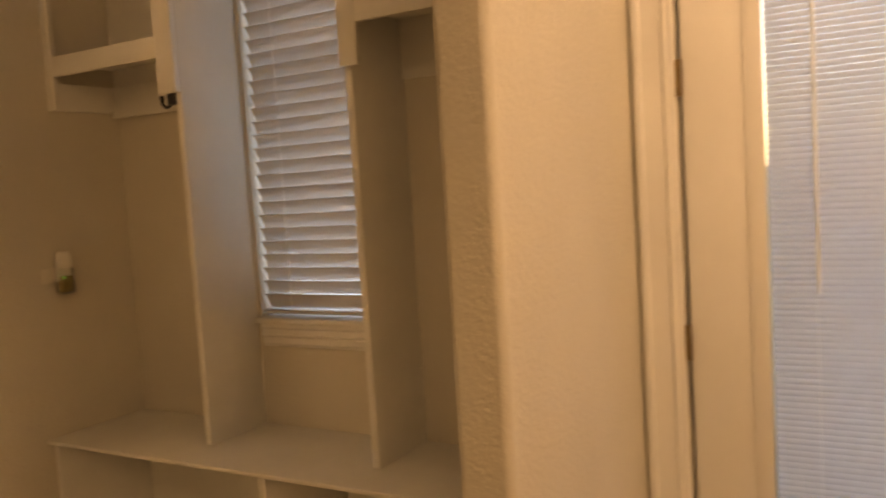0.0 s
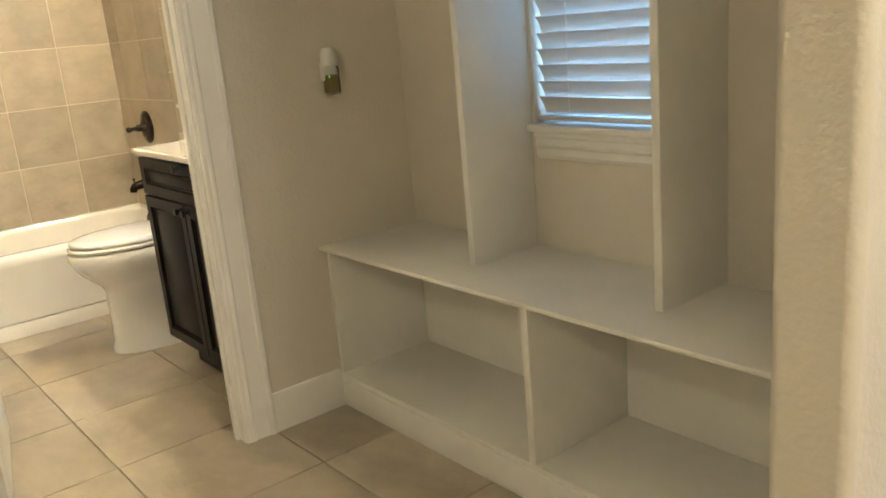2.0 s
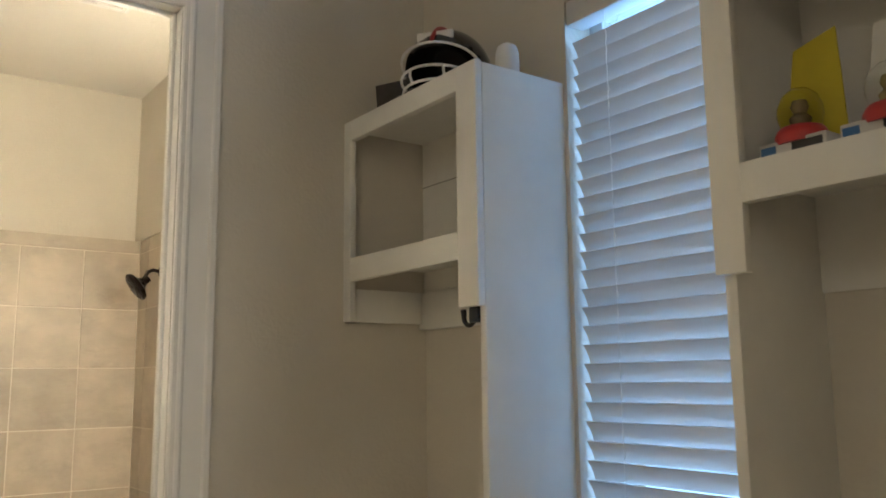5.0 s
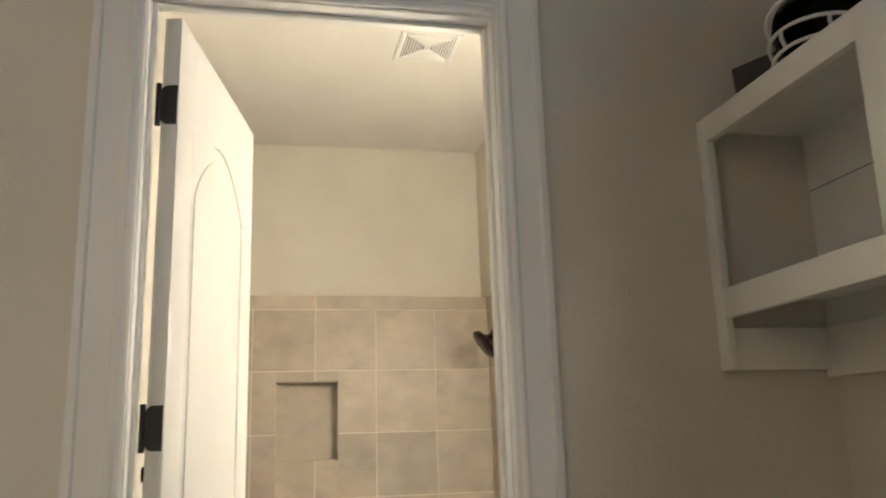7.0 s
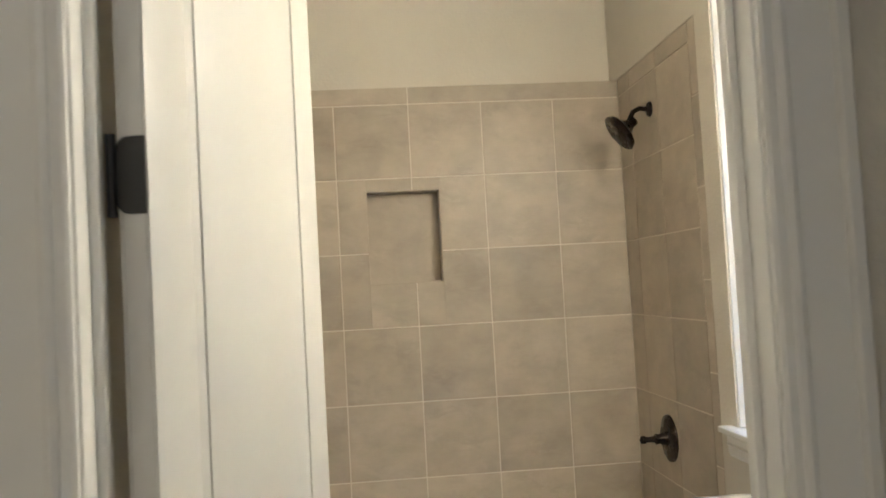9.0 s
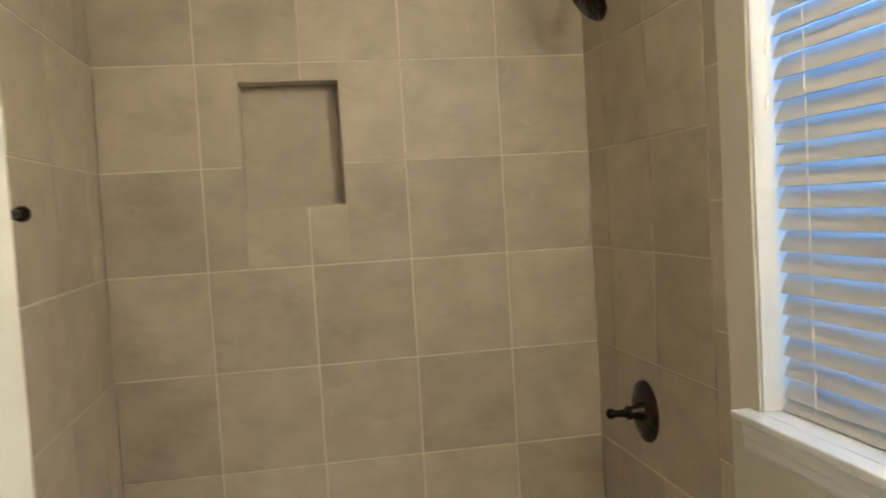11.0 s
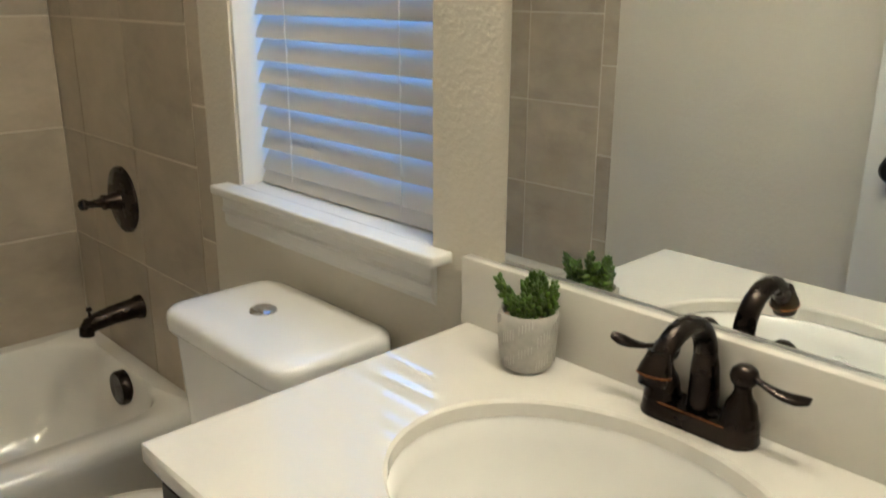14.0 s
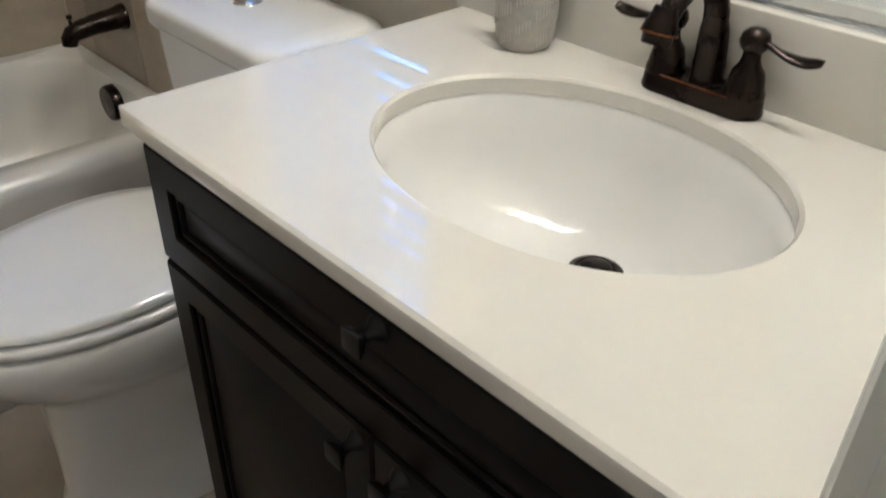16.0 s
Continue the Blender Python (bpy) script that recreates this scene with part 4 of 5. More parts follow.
part("tank_lid", loft([rounded(-3.905, 1.758, -3.535, 1.985, 0.035, 0.79), rounded(-3.917, 1.746, -3.523, 1.988, 0.045, 0.794), rounded(-3.919, 1.744, -3.521, 1.989, 0.046, 0.800), rounded(-3.919, 1.744, -3.521, 1.989, 0.046, 0.820), rounded(-3.9165, 1.7465, -3.5235, 1.987, 0.045, 0.828), rounded(-3.910, 1.753, -3.530, 1.982, 0.042, 0.8335), rounded(-3.899, 1.764, -3.541, 1.973, 0.036, 0.8365), rounded(-3.870, 1.790, -3.570, 1.950, 0.030, 0.838)]), PORCELAIN, toilet, smooth=60)
part("flush_button", lathe([(0.0, 0.008), (0.012, 0.0075), (0.018, 0.006), (0.019, 0.006), (0.024, 0.003), (0.025, 0.0), (0.0, 0.0)], 28, at=(-3.755, 1.866, 0.838)), CHROME, toilet, "chrome round flush button")
for sx in (-0.1, 0.1):
    part("bolt_cap", lathe([(0.0, 0.02), (0.008, 0.018), (0.013, 0.008), (0.014, 0.0), (0.0, 0.0)], 16, at=(TXC + sx * 1.08, 1.62, 0.0)), PORCELAIN, toilet)

# ---- vanity ----
VX0, VX1, VF = -3.325, -2.567, 1.487
CT = 0.903
van = thing("vanity_cabinet", "espresso wood vanity cabinet with one drawer and two doors", "vanity cabinet")
for bx0, bx1 in ((VX0, VX0 + 0.018), (VX1 - 0.018, VX1)):
    part("side_panel", boxes((bx0, VF + 0.02, 0.13, bx1, YR, CT - 0.022), bevel=0.0012), ESPRESSO, van)
part("bottom_panel", boxes((VX0 + 0.018, VF + 0.02, 0.13, VX1 - 0.018, YR, 0.148)), ESPRESSO, van)
part("back_panel", boxes((VX0 + 0.018, YR - 0.008, 0.148, VX1 - 0.018, YR, CT - 0.022)), ESPRESSO, van)
part("toe_kick", boxes((VX0 + 0.004, VF + 0.085, 0.0, VX1, YR, 0.13)), ESPRESSO, van)
part("face_frame", boxes((VX0, VF + 0.001, 0.13, VX1, VF + 0.02, CT - 0.022), bevel=0.0012), ESPRESSO, van)


def ring_frame(x0, x1, z0, z1, w, y0, y1, ease=0.0):
    """One closed rectangular frame, w wide, its front at y0; ease rounds the front edges."""
    bm = bmesh.new()

    def loop(i, y):
        return [bm.verts.new(q) for q in ((x0 + i, y, z0 + i), (x1 - i, y, z0 + i), (x1 - i, y, z1 - i), (x0 + i, y, z1 - i))]

    loops = [loop(0, y1), loop(0, y0 + ease), loop(ease, y0), loop(w - ease, y0), loop(w, y0 + ease), loop(w, y1)]
    for p, q in zip(loops, loops[1:] + loops[:1]):
        for i in range(4):
            j = (i + 1) % 4
            bm.faces.new((p[i], p[j], q[j], q[i]))
    bmesh.ops.recalc_face_normals(bm, faces=bm.faces[:])
    return bm


def panel_front(name, x0, x1, z0, z1, parent):
    """Recessed-panel cabinet front: frame, bead and centre panel."""
    d = 0.042
    o = part(name, ring_frame(x0, x1, z0, z1, d, VF - 0.019, VF, 0.0025), ESPRESSO, parent)
    part("bead", ring_frame(x0 + d + 0.0025, x1 - d - 0.0025, z0 + d + 0.0025, z1 - d - 0.0025, 0.008, VF - 0.014, VF, 0.0025), ESPRESSO, o)
    part("panel", boxes((x0 + d + 0.013, VF - 0.011, z0 + d + 0.013, x1 - d - 0.013, VF - 0.001, z1 - d - 0.013), bevel=0.002), ESPRESSO, o)
    return o


def knob(x, z, parent):
    k = part("knob", lathe([(0.0, 0.0), (0.012, 0.0), (0.010, 0.004), (0.006, 0.009), (0.006, 0.016), (0.010, 0.020), (0.0, 0.020)], 16, "Y", at=(x, VF - 0.019, z)), BLACK, parent, "black square cabinet knob")
    face = boxes((x - 0.012, VF - 0.047, z - 0.012, x + 0.012, VF - 0.037, z + 0.012))
    for v in face.verts:
        if v.co.y > VF - 0.040:
            v.co.x, v.co.z = x + (v.co.x - x) * 0.62, z + (v.co.z - z) * 0.62
    bmesh.ops.bevel(face, geom=face.edges[:], offset=0.0015, segments=2, profile=0.5, affect="EDGES")
    part("knob_face", face, BLACK, k)


MID = (VX0 + VX1) / 2
dr = panel_front("drawer_front", VX0 + 0.004, VX1 - 0.012, 0.729, 0.872, van)
knob(MID + 0.016, 0.858, dr)
dl = panel_front("cabinet_door", VX0 + 0.004, MID - 0.0015, 0.142, 0.722, van)
knob(MID - 0.022, 0.702, dl)
dn = panel_front("cabinet_door", MID + 0.0015, VX1 - 0.012, 0.142, 0.722, van)
knob(MID + 0.040, 0.702, dn)

# counter with an oval cut for the basin
SCX, SCY, SA, SB = -2.966, 1.741, 0.220, 0.170
top = thing("vanity_countertop", "glossy off-white vanity top with a moulded backsplash", "countertop")


def slab_with_hole(x0, y0, x1, y1, z0, z1, n=72):
    bm = bmesh.new()

    def outer(a):
        c, s = math.cos(a), math.sin(a)
        k = 1e9
        if abs(c) > 1e-9:
            k = min(k, ((x1 - SCX) if c > 0 else (x0 - SCX)) / c)
        if abs(s) > 1e-9:
            k = min(k, ((y1 - SCY) if s > 0 else (y0 - SCY)) / s)
        return SCX + k * c, SCY + k * s

    angs = sorted([2 * math.pi * i / n for i in range(n)] + [math.atan2(y - SCY, x - SCX) % (2 * math.pi) for x in (x0, x1) for y in (y0, y1)])
    ro, ri = [], []
    for a in angs:
        ox, oy = outer(a)
        r = 1 / math.hypot(math.cos(a) / SA, math.sin(a) / SB)
        ri.append((SCX + r * math.cos(a), SCY + r * math.sin(a)))
        # rounded front corner at the free end
        cx, cy, rad = x0 + 0.02, y0 + 0.02, 0.02
        if ox < cx and oy < cy:
            d = math.hypot(ox - cx, oy - cy)
            ox, oy = cx + (ox - cx) * rad / d, cy + (oy - cy) * rad / d
        ro.append((ox, oy))

    def shrink(p, e):
        return (min(max(p[0], x0 + e), x1), min(max(p[1], y0 + e), y1))

    e = 0.006
    rows_ = [[(x, y, z0) for x, y in ri], [(x, y, z1 - 0.004) for x, y in ri], [(SCX + (x - SCX) * 1.018, SCY + (y - SCY) * 1.018, z1) for x, y in ri], [(*shrink(p, e), z1) for p in ro], [(*shrink(p, 0.0015), z1 - 0.003) for p in ro], [(x, y, z1 - e - 0.002) for x, y in ro], [(*shrink(p, 0.003), z0) for p in ro]]
    rs = [[bm.verts.new(p) for p in row] for row in rows_]
    rs.append(rs[0])
    m = len(angs)
    for a, b in zip(rs, rs[1:]):
        for i in range(m):
            j = (i + 1) % m
            bm.faces.new((a[i], a[j], b[j], b[i]))
    bmesh.ops.recalc_face_normals(bm, faces=bm.faces[:])
    return bm


part("slab", slab_with_hole(-3.363, 1.460, WB - 0.002, YR - 0.022, CT - 0.022, CT), QUARTZ, top, smooth=30)
part("backsplash", boxes((-3.372, YR - 0.022, CT - 0.022, WB - 0.002, YR - 0.001, 1.005), bevel=0.003), QUARTZ, top)
basin2 = thing("undermount_basin", "white oval undermount basin with a bronze drain", "sink")


def bowl_rings():
    prof = [(1.03, 0.0), (0.99, -0.004), (0.97, -0.03), (0.93, -0.07), (0.83, -0.11), (0.66, -0.137), (0.42, -0.150), (0.16, -0.156), (0.10, -0.158)]
    out = []
    for k, h in prof:
        out.append([(SCX - 0.004 * (1 - k) + SA * k * math.cos(2 * math.pi * i / 64), SCY + 0.085 * (1 - k) + SB * k * math.sin(2 * math.pi * i / 64), CT - 0.0225 + h) for i in range(64)])
    return out


bb = bmesh.new()
rr_ = [[bb.verts.new(p) for p in s] for s in bowl_rings()]
for a, b in zip(rr_, rr_[1:]):
    for i in range(64):
        j = (i + 1) % 64
        bb.faces.new((a[i], a[j], b[j], b[i]))
bb.faces.new(rr_[-1])
bmesh.ops.recalc_face_normals(bb, faces=bb.faces[:])
for f in bb.faces:
    f.normal_flip()
part("bowl", bb, PORCELAIN, basin2, smooth=80)
part("drain", lathe([(0.0, 0.0), (0.030, 0.0), (0.032, 0.004), (0.026, 0.006), (0.022, 0.003), (0.019, 0.004), (0.018, 0.010), (0.012, 0.012), (0.0, 0.0125)], 32, at=(SCX - 0.0036, SCY + 0.076, CT - 0.181)), BRONZE, basin2, "dark bronze pop-up drain")
part("overflow_ring", lathe([(0.007, 0.003), (0.012, 0.004), (0.014, 0.0), (0.0, 0.0)], 20, "Y", at=(SCX, SCY - SB * 0.935 + 0.004, CT - 0.075)), CHROME, basin2, "small chrome overflow ring")

# faucet
fc = thing("bathroom_faucet", "oil-rubbed bronze centerset faucet with two lever handles", "faucet")
FX, FY = -2.956, 1.951
fc.matrix_basis = pose(FX, FY, CT) @ Matrix.Diagonal((0.95, 0.96, 0.9, 1))


def stadium(half, r, z, n=10):
    return [(half + r * math.cos(radians(-90 + 180 * i / n)), r * math.sin(radians(-90 + 180 * i / n)), z) for i in range(n + 1)] + [(-half + r * math.cos(radians(90 + 180 * i / n)), r * math.sin(radians(90 + 180 * i / n)), z) for i in range(n + 1)]


part("base_plate", loft([stadium(0.051, 0.025, 0.0), stadium(0.051, 0.026, 0.004), stadium(0.051, 0.0245, 0.008), stadium(0.051, 0.024, 0.018), stadium(0.051, 0.0222, 0.0225), stadium(0.051, 0.020, 0.0248)]), BRONZE, fc)
part("base_edge", loft([stadium(0.051, 0.0226, 0.0226), stadium(0.051, 0.0222, 0.0236), stadium(0.051, 0.0214, 0.0238)]), COPPER, fc, "worn copper edge")
spts = [(0, 0.006, 0.02), (0, 0.006, 0.055), (0, 0.003, 0.085)] + [tuple(p) for p in arc((0, -0.052, 0.098), 0.053, 0, 152, 14, (0, 1, 0), (0, 0, 1))] + [(0, -0.105, 0.119)]
srad = [0.0195, 0.018, 0.0165] + [0.0142 - 0.00013 * i for i in range(15)] + [0.0125]
part("spout", tube(spts, srad, 18), BRONZE, fc)
tip = part("spout_tip", lathe([(0.0122, 0.016), (0.014, 0.008), (0.0175, -0.002), (0.0195, -0.011), (0.0165, -0.014), (0.0155, -0.024), (0.0, -0.024)], 20), BRONZE, fc)
tip.matrix_basis = pose(0, -0.106, 0.121, -16, 0, 0)
rim_ = part("aerator_ring", lathe([(0.0175, -0.0105), (0.0199, -0.0105), (0.0199, -0.0125), (0.0175, -0.0125)], 20), COPPER, fc)
rim_.matrix_basis = pose(0, -0.106, 0.121, -16, 0, 0)
part("lift_rod", lathe([(0.0, 0.02), (0.003, 0.02), (0.003, 0.075), (0.007, 0.082), (0.008, 0.09), (0.005, 0.096), (0.0, 0.097)], 14, at=(0, 0.036, 0)), BRONZE, fc)
for sx in (-1, 1):
    hb = part("handle", lathe([(0.0, 0.02), (0.0235, 0.02), (0.0235, 0.028), (0.0215, 0.032), (0.020, 0.042), (0.0178, 0.052), (0.0125, 0.060), (0.0100, 0.068), (0.0100, 0.075), (0.0145, 0.080), (0.0168, 0.088), (0.0145, 0.097), (0.008, 0.1025), (0.0, 0.1035)], 24, at=(0.051 * sx, 0, 0)), BRONZE, fc)
    secs2 = []
    for i in range(13):
        u = i / 12
        wv = 0.0042 + 0.0095 * math.sin(math.pi * min(1.0, 0.28 + u * 0.62)) * u ** 1.2 * (1 - max(0, u - 0.88) * 4.5)
        tv = 0.0042 - 0.0020 * u
        cxp, czp, cyp = (0.051 + 0.012 + 0.066 * u) * sx, 0.089 - 0.010 * math.sin(math.pi * u * 0.8) + 0.002 * u, -0.003 * u
        ring = []
        for k in range(12):
            q, w = wv * math.cos(2 * math.pi * k / 12), tv * math.sin(2 * math.pi * k / 12)
            ring.append((cxp, cyp + q * math.cos(0.6 * u) - w * math.sin(0.6 * u), czp + q * math.sin(0.6 * u) + w * math.cos(0.6 * u)))
        secs2.append(ring)
    part("lever", loft(secs2), BRONZE, hb)

# mirror
mr_ = thing("wall_mirror", "frameless wall mirror above the backsplash", "mirror")
part("glass_edge", boxes((-3.302, YR - 0.003, 1.009, WB - 0.02, YR + 0.002, 2.02), bevel=0.0008), VINYL, mr_)
part("silver", boxes((-3.3005, YR - 0.0036, 1.0105, WB - 0.0215, YR - 0.0031, 2.0185)), MIRROR, mr_, "silvered mirror face")
part("lower_channel", boxes((-3.302, YR - 0.010, 1.005, WB - 0.02, YR - 0.001, 1.0088)), CHROME, mr_)

# towel bar
tb = thing("towel_bar", "dark bronze towel bar on the side wall", "towel bar")
part("bar", tube([(-4.11, YL + 0.06, 1.50), (-3.48, YL + 0.06, 1.50)], 0.008, 12), BRONZE, tb)
for x in (-4.09, -3.50):
    part("bracket", lathe([(0.0, 0.0), (0.024, 0.0), (0.022, -0.008), (0.011, -0.014), (0.010, -0.045), (0.015, -0.055), (0.015, -0.066), (0.008, -0.074), (0.0, -0.075)], 20, "Y", at=(x, YL, 1.50)), BRONZE, tb)

# succulent
sc2 = thing("potted_succulent", "small green succulent in a patterned grey cement pot", "potted plant")
sc2.matrix_basis = pose(-3.198, 1.930, CT) @ Matrix.Scale(1.09, 4)
pot = part("pot", lathe([(0.0, 0.0), (0.026, 0.0), (0.030, 0.003), (0.034, 0.016), (0.036, 0.04), (0.0365, 0.07), (0.034, 0.074), (0.032, 0.072), (0.032, 0.060), (0.0, 0.060)], 40), POTGREY, sc2)
for i in range(10):
    for k in range(4):
        if (i + k) % 2:
            continue
        for q in range(5):
            a = 2 * math.pi * (i + 0.17 * (q - 2)) / 10
            zz = 0.006 + 0.016 * k + 0.002 * q
            m_ = boxes((-0.0005, -0.0016, 0.0, 0.0005, 0.0006, 0.013 if k < 3 else 0.010))
            bmesh.ops.transform(m_, matrix=Matrix.Rotation(a, 4, "Z") @ Matrix.Translation((0, -(0.0322 + 0.0042 * min(1, zz / 0.06)), zz)), verts=m_.verts[:])
            part("relief_bar", m_, POTLINE, pot)
part("gravel", lathe([(0.0, 0.066), (0.015, 0.067), (0.031, 0.064), (0.032, 0.060), (0.0, 0.060)], 24), GRAVEL, sc2)
leaf_bm = bmesh.new()
bmesh.ops.create_icosphere(leaf_bm, subdivisions=1, radius=1.0)
for v in leaf_bm.verts:
    v.co = (v.co.x * 0.0046, v.co.y * 0.0030, v.co.z * 0.0078 + 0.0065)
leaf_me = mesh_of("leaf", leaf_bm, LEAF, 80)
rng = random.Random(4)
for bx, by, lean, az, ln in ((-0.014, -0.002, 40, 185, 0.046), (0.002, 0.002, 4, 80, 0.052), (0.012, -0.004, 12, 330, 0.048), (-0.002, -0.014, 22, 260, 0.030), (0.0, 0.014, 16, 100, 0.044), (0.018, 0.008, 14, 20, 0.044), (-0.008, 0.010, 26, 150, 0.034), (0.010, -0.014, 18, 300, 0.03)):
    base = Matrix.Translation((bx, by, 0.064)) @ Matrix.Rotation(radians(az), 4, "Z") @ Matrix.Rotation(radians(lean), 4, "Y")
    st = part("stem", tube([base @ Vector((0, 0, 0)), base @ Vector((0.002, 0, ln / 2)), base @ Vector((0, 0, ln))], 0.0022, 7), LEAF, sc2)
    for k in range(34):
        h = ln * (0.10 + 0.90 * k / 33)
        a = k * 137.5
        s = (0.75 + 0.5 * rng.random()) * (1.0 - 0.3 * k / 33)
        lo = new("leaf", leaf_me)
        lo.parent = st
        lo.matrix_basis = base @ Matrix.Translation((0, 0, h)) @ Matrix.Rotation(radians(a), 4, "Z") @ Matrix.Rotation(radians(74 - 44 * k / 33), 4, "Y") @ Matrix.Diagonal((s, s, s, 1))

# ceiling fan grille
vent = thing("ceiling_vent", "white square bathroom fan grille", "ceiling vent")
vent.matrix_basis = pose(-3.875, 1.49, TOP)
part("frame", boxes((-0.125, -0.125, -0.006, 0.125, -0.10, 0.0), (-0.125, 0.10, -0.006, 0.125, 0.125, 0.0), (-0.125, -0.10, -0.006, -0.10, 0.10, 0.0), (0.10, -0.10, -0.006, 0.125, 0.10, 0.0), bevel=0.002), WHITE, vent)
part("backing", boxes((-0.10, -0.10, -0.0015, 0.10, 0.10, -0.0005)), SEAM, vent)
part("centre_plate", boxes((-0.014, -0.014, -0.007, 0.014, 0.014, -0.0015), bevel=0.001), WHITE, vent)
for i in range(7):
    r = 0.022 + 0.0115 * i
    for k in range(4):
        m_ = boxes((-r, r, -0.007, r, r + 0.0055, -0.0015))
        for v in m_.verts:
            if v.co.y > r + 0.004:
                v.co.x *= 1 + 0.0055 / r
        bmesh.ops.transform(m_, matrix=Matrix.Rotation(radians(90 * k), 4, "Z"), verts=m_.verts[:])
        part("slat", m_, WHITE, vent)

# ---- tiles ----
GAP = 0.0045


def tile_box(u, v, n, at, u0, v0, u1, v1, th, name, mat, parent, bev=0.0012):
    bm = bmesh.new()
    e = bev
    at, u, v, n = Vector(at), Vector(u), Vector(v), Vector(n)
    lo = [at + a * u + b * v - th * n for a, b in ((u0, v0), (u1, v0), (u1, v1), (u0, v1))]
    md = [at + a * u + b * v - e * n for a, b in ((u0, v0), (u1, v0), (u1, v1), (u0, v1))]
    hi = [at + a * u + b * v for a, b in ((u0 + e, v0 + e), (u1 - e, v0 + e), (u1 - e, v1 - e), (u0 + e, v1 - e))]
    rs = [[bm.verts.new(p) for p in r] for r in (lo, md, hi)]
    for a, b in zip(rs, rs[1:]):
        for i in range(4):
            j = (i + 1) % 4
            bm.faces.new((a[i], a[j], b[j], b[i]))
    bm.faces.new(rs[-1])
    bmesh.ops.recalc_face_normals(bm, faces=bm.faces[:])
    return part(name, bm, mat, parent, smooth=0)


NY0, NY1, NZ0, NZ1 = 0.914, 1.219, 1.492, 1.876
ZROWS = [0.392] + [0.392 + 0.307 * i for i in range(1, 7)] + [2.307]
YCOLS = [YL, 0.797, 1.105, 1.409, 1.714, YR]
BT = XT - 0.0025
tw = setting("wall_tile_back", boxes((XT - 0.11, YL, 0.3, BT, NY0, 2.305), (XT - 0.11, NY1, 0.3, BT, YR, 2.305), (XT - 0.11, NY0, 0.3, BT, NY1, NZ0), (XT - 0.11, NY0, NZ1, BT, NY1, 2.305), (XT - 0.11, NY0, NZ0, XT - 0.095, NY1, NZ1)), GROUT, "pale grout bed of the tub back wall", "tiled wall")
for z0, z1 in zip(ZROWS, ZROWS[1:]):
    cols = YCOLS if z1 - z0 > 0.2 else [YL, 1.105, YR]
    for y0, y1 in zip(cols, cols[1:]):
        a0, a1, b0, b1 = y0 + GAP / 2, y1 - GAP / 2, z0 + GAP / 2, z1 - GAP / 2
        if a1 <= NY0 or a0 >= NY1 or b1 <= NZ0 or b0 >= NZ1:
            rects = [(a0, b0, a1, b1)]
        else:
            rects = []
            if a0 < NY0:
                rects.append((a0, b0, NY0, b1))
            if a1 > NY1:
                rects.append((NY1, b0, a1, b1))
            c0, c1 = max(a0, NY0), min(a1, NY1)
            if b0 < NZ0:
                rects.append((c0, b0, c1, NZ0))
            if b1 > NZ1:
                rects.append((c0, NZ1, c1, b1))
        for r in rects:
            if r[2] - r[0] > 0.006 and r[3] - r[1] > 0.006:
                tile_box((0, 1, 0), (0, 0, 1), (1, 0, 0), (XT, 0, 0), *r, 0.0024, "tile", TILE, tw)
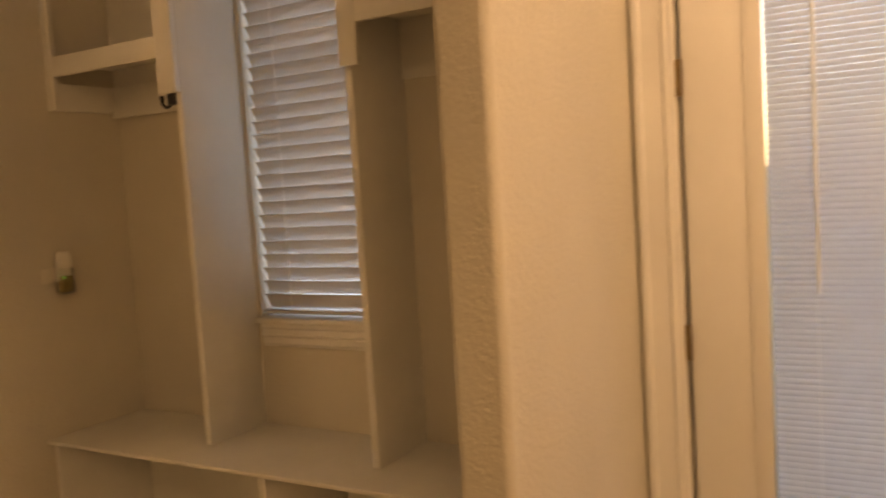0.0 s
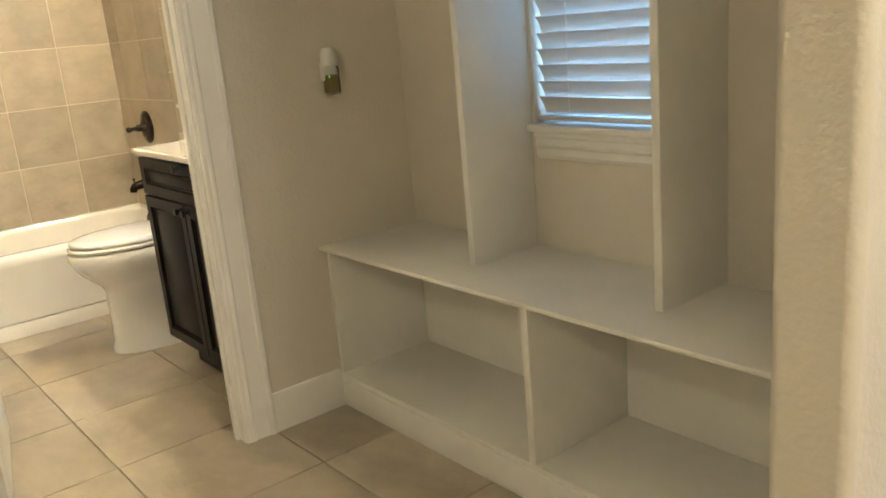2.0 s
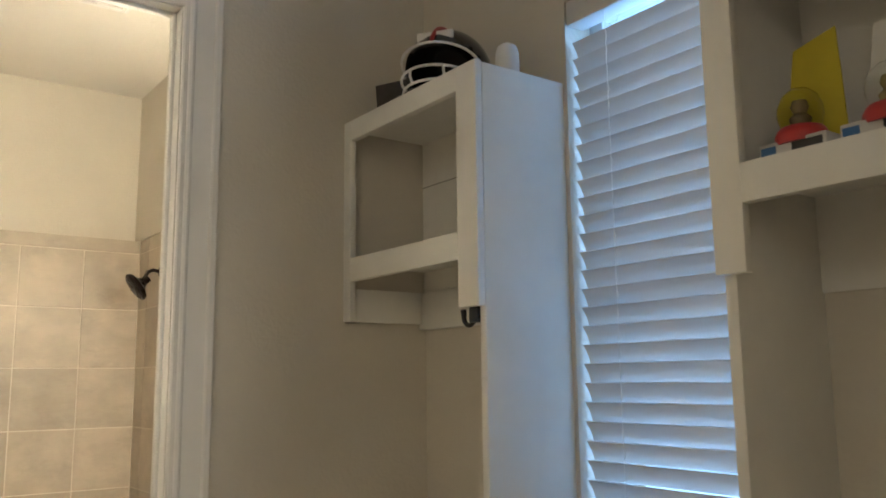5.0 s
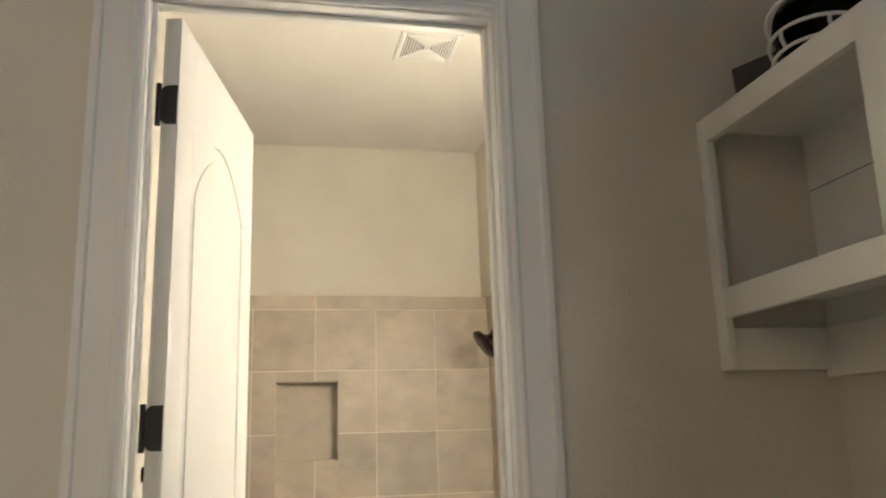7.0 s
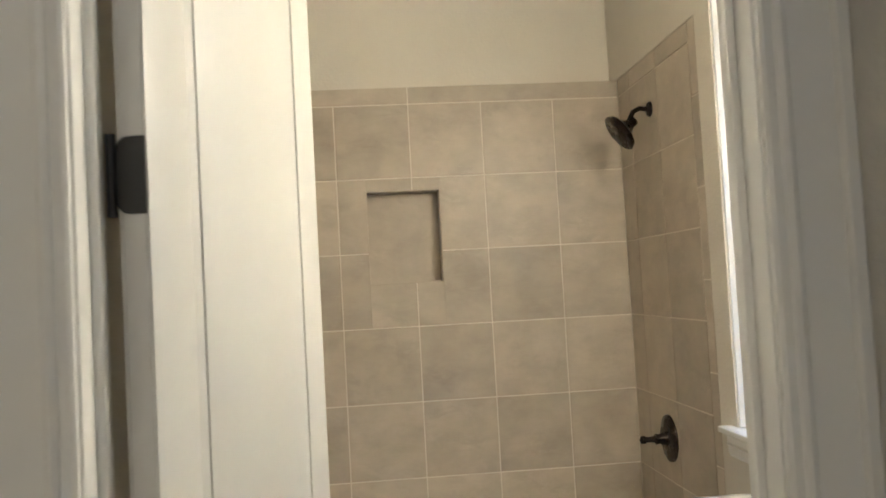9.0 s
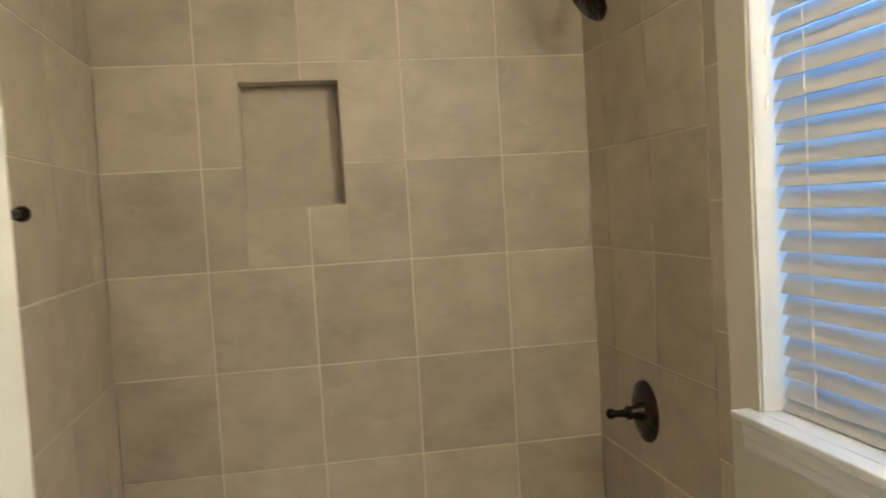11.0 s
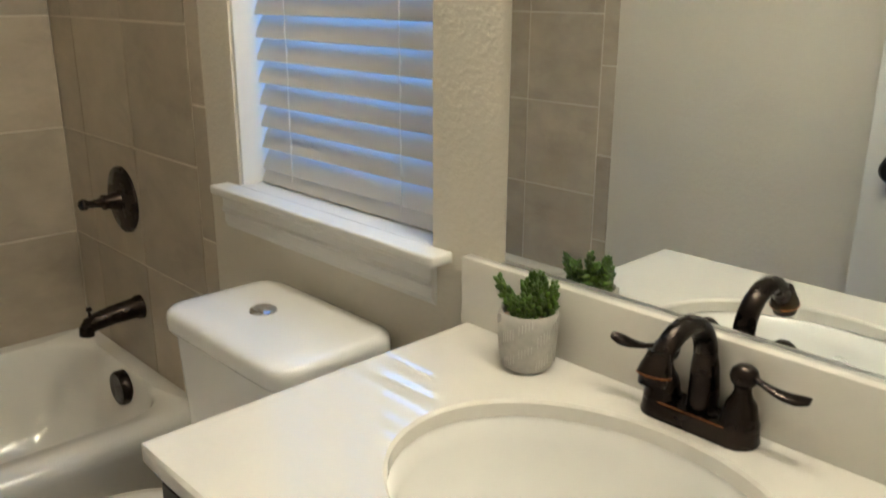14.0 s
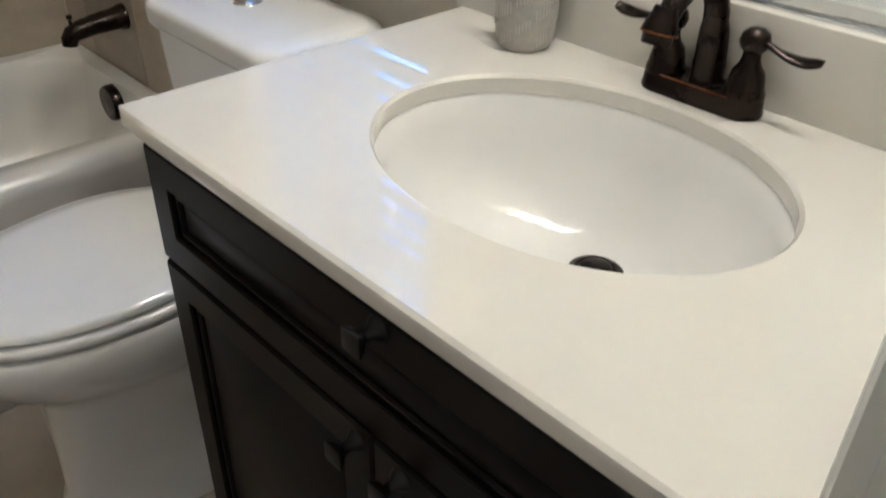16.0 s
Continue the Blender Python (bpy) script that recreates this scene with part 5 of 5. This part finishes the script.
# niche lining
tile_box((0, 1, 0), (0, 0, 1), (1, 0, 0), (XT - 0.09, 0, 0), NY0, NZ0, NY1, NZ1, 0.004, "niche_tile", TILE, tw)
part("niche_tile", boxes((XT - 0.09, NY0, NZ1 - 0.004, BT, NY1, NZ1 + 0.001)), TILE, tw, smooth=0)
part("niche_tile", boxes((XT - 0.09, NY0, NZ0 - 0.001, BT, NY1, NZ0 + 0.004)), TILE, tw, smooth=0)
part("niche_tile", boxes((XT - 0.09, NY0 - 0.001, NZ0, BT, NY0 + 0.004, NZ1)), TILE, tw, smooth=0)
part("niche_tile", boxes((XT - 0.09, NY1 - 0.004, NZ0, BT, NY1 + 0.001, NZ1)), TILE, tw, smooth=0)
XCOLS = [XT, -4.85, -4.54, -4.222]
for nm, yy, nrm, lab in (("wall_tile_right", YR, (0, -1, 0), "pale grout bed beside the window"), ("wall_tile_left", YL, (0, 1, 0), "pale grout bed of the tub side wall")):
    s = -nrm[1]
    a, b = sorted((yy + s * 0.0025, yy + s * 0.0115))
    tr = setting(nm, boxes((XT, a, 0.3, -4.162, b, 2.305)), GROUT, lab, "tiled wall")
    for z0, z1 in zip(ZROWS, ZROWS[1:]):
        for x0, x1 in zip(XCOLS, XCOLS[1:]):
            tile_box((1, 0, 0), (0, 0, 1), nrm, (0, yy, 0), x0 + GAP / 2, z0 + GAP / 2, x1 - GAP / 2, z1 - GAP / 2, 0.0024, "tile", TILE, tr)
    zs = [0.0, 0.24] + [0.24 + 0.302 * i for i in range(1, 7)] + [2.307]
    for z0, z1 in zip(zs[1:], zs[2:]):
        tile_box((1, 0, 0), (0, 0, 1), nrm, (0, yy, 0), -4.222 + GAP / 2, z0 + GAP / 2, -4.162, z1 - GAP / 2, 0.0024, "edge_tile", TILE, tr)

# floor tiles
FP = 0.472
for i in range(-7, 10):
    for j in range(-8, 5):
        x0, x1 = -2.18 + FP * i, -2.18 + FP * (i + 1)
        y0, y1 = 1.0 + FP * j, 1.0 + FP * (j + 1)
        x0, x1, y0, y1 = max(x0, -4.33), min(x1, 1.8), max(y0, -2.5), min(y1, YB)
        if x1 - x0 < 0.02 or y1 - y0 < 0.02 or (x1 < W - 0.2 and y1 < YL):
            continue
        tile_box((1, 0, 0), (0, 1, 0), (0, 0, 1), (0, 0, 0), x0 + GAP / 2, y0 + GAP / 2, x1 - GAP / 2, y1 - GAP / 2, 0.008, "floor_tile", FLOORTILE, floor)
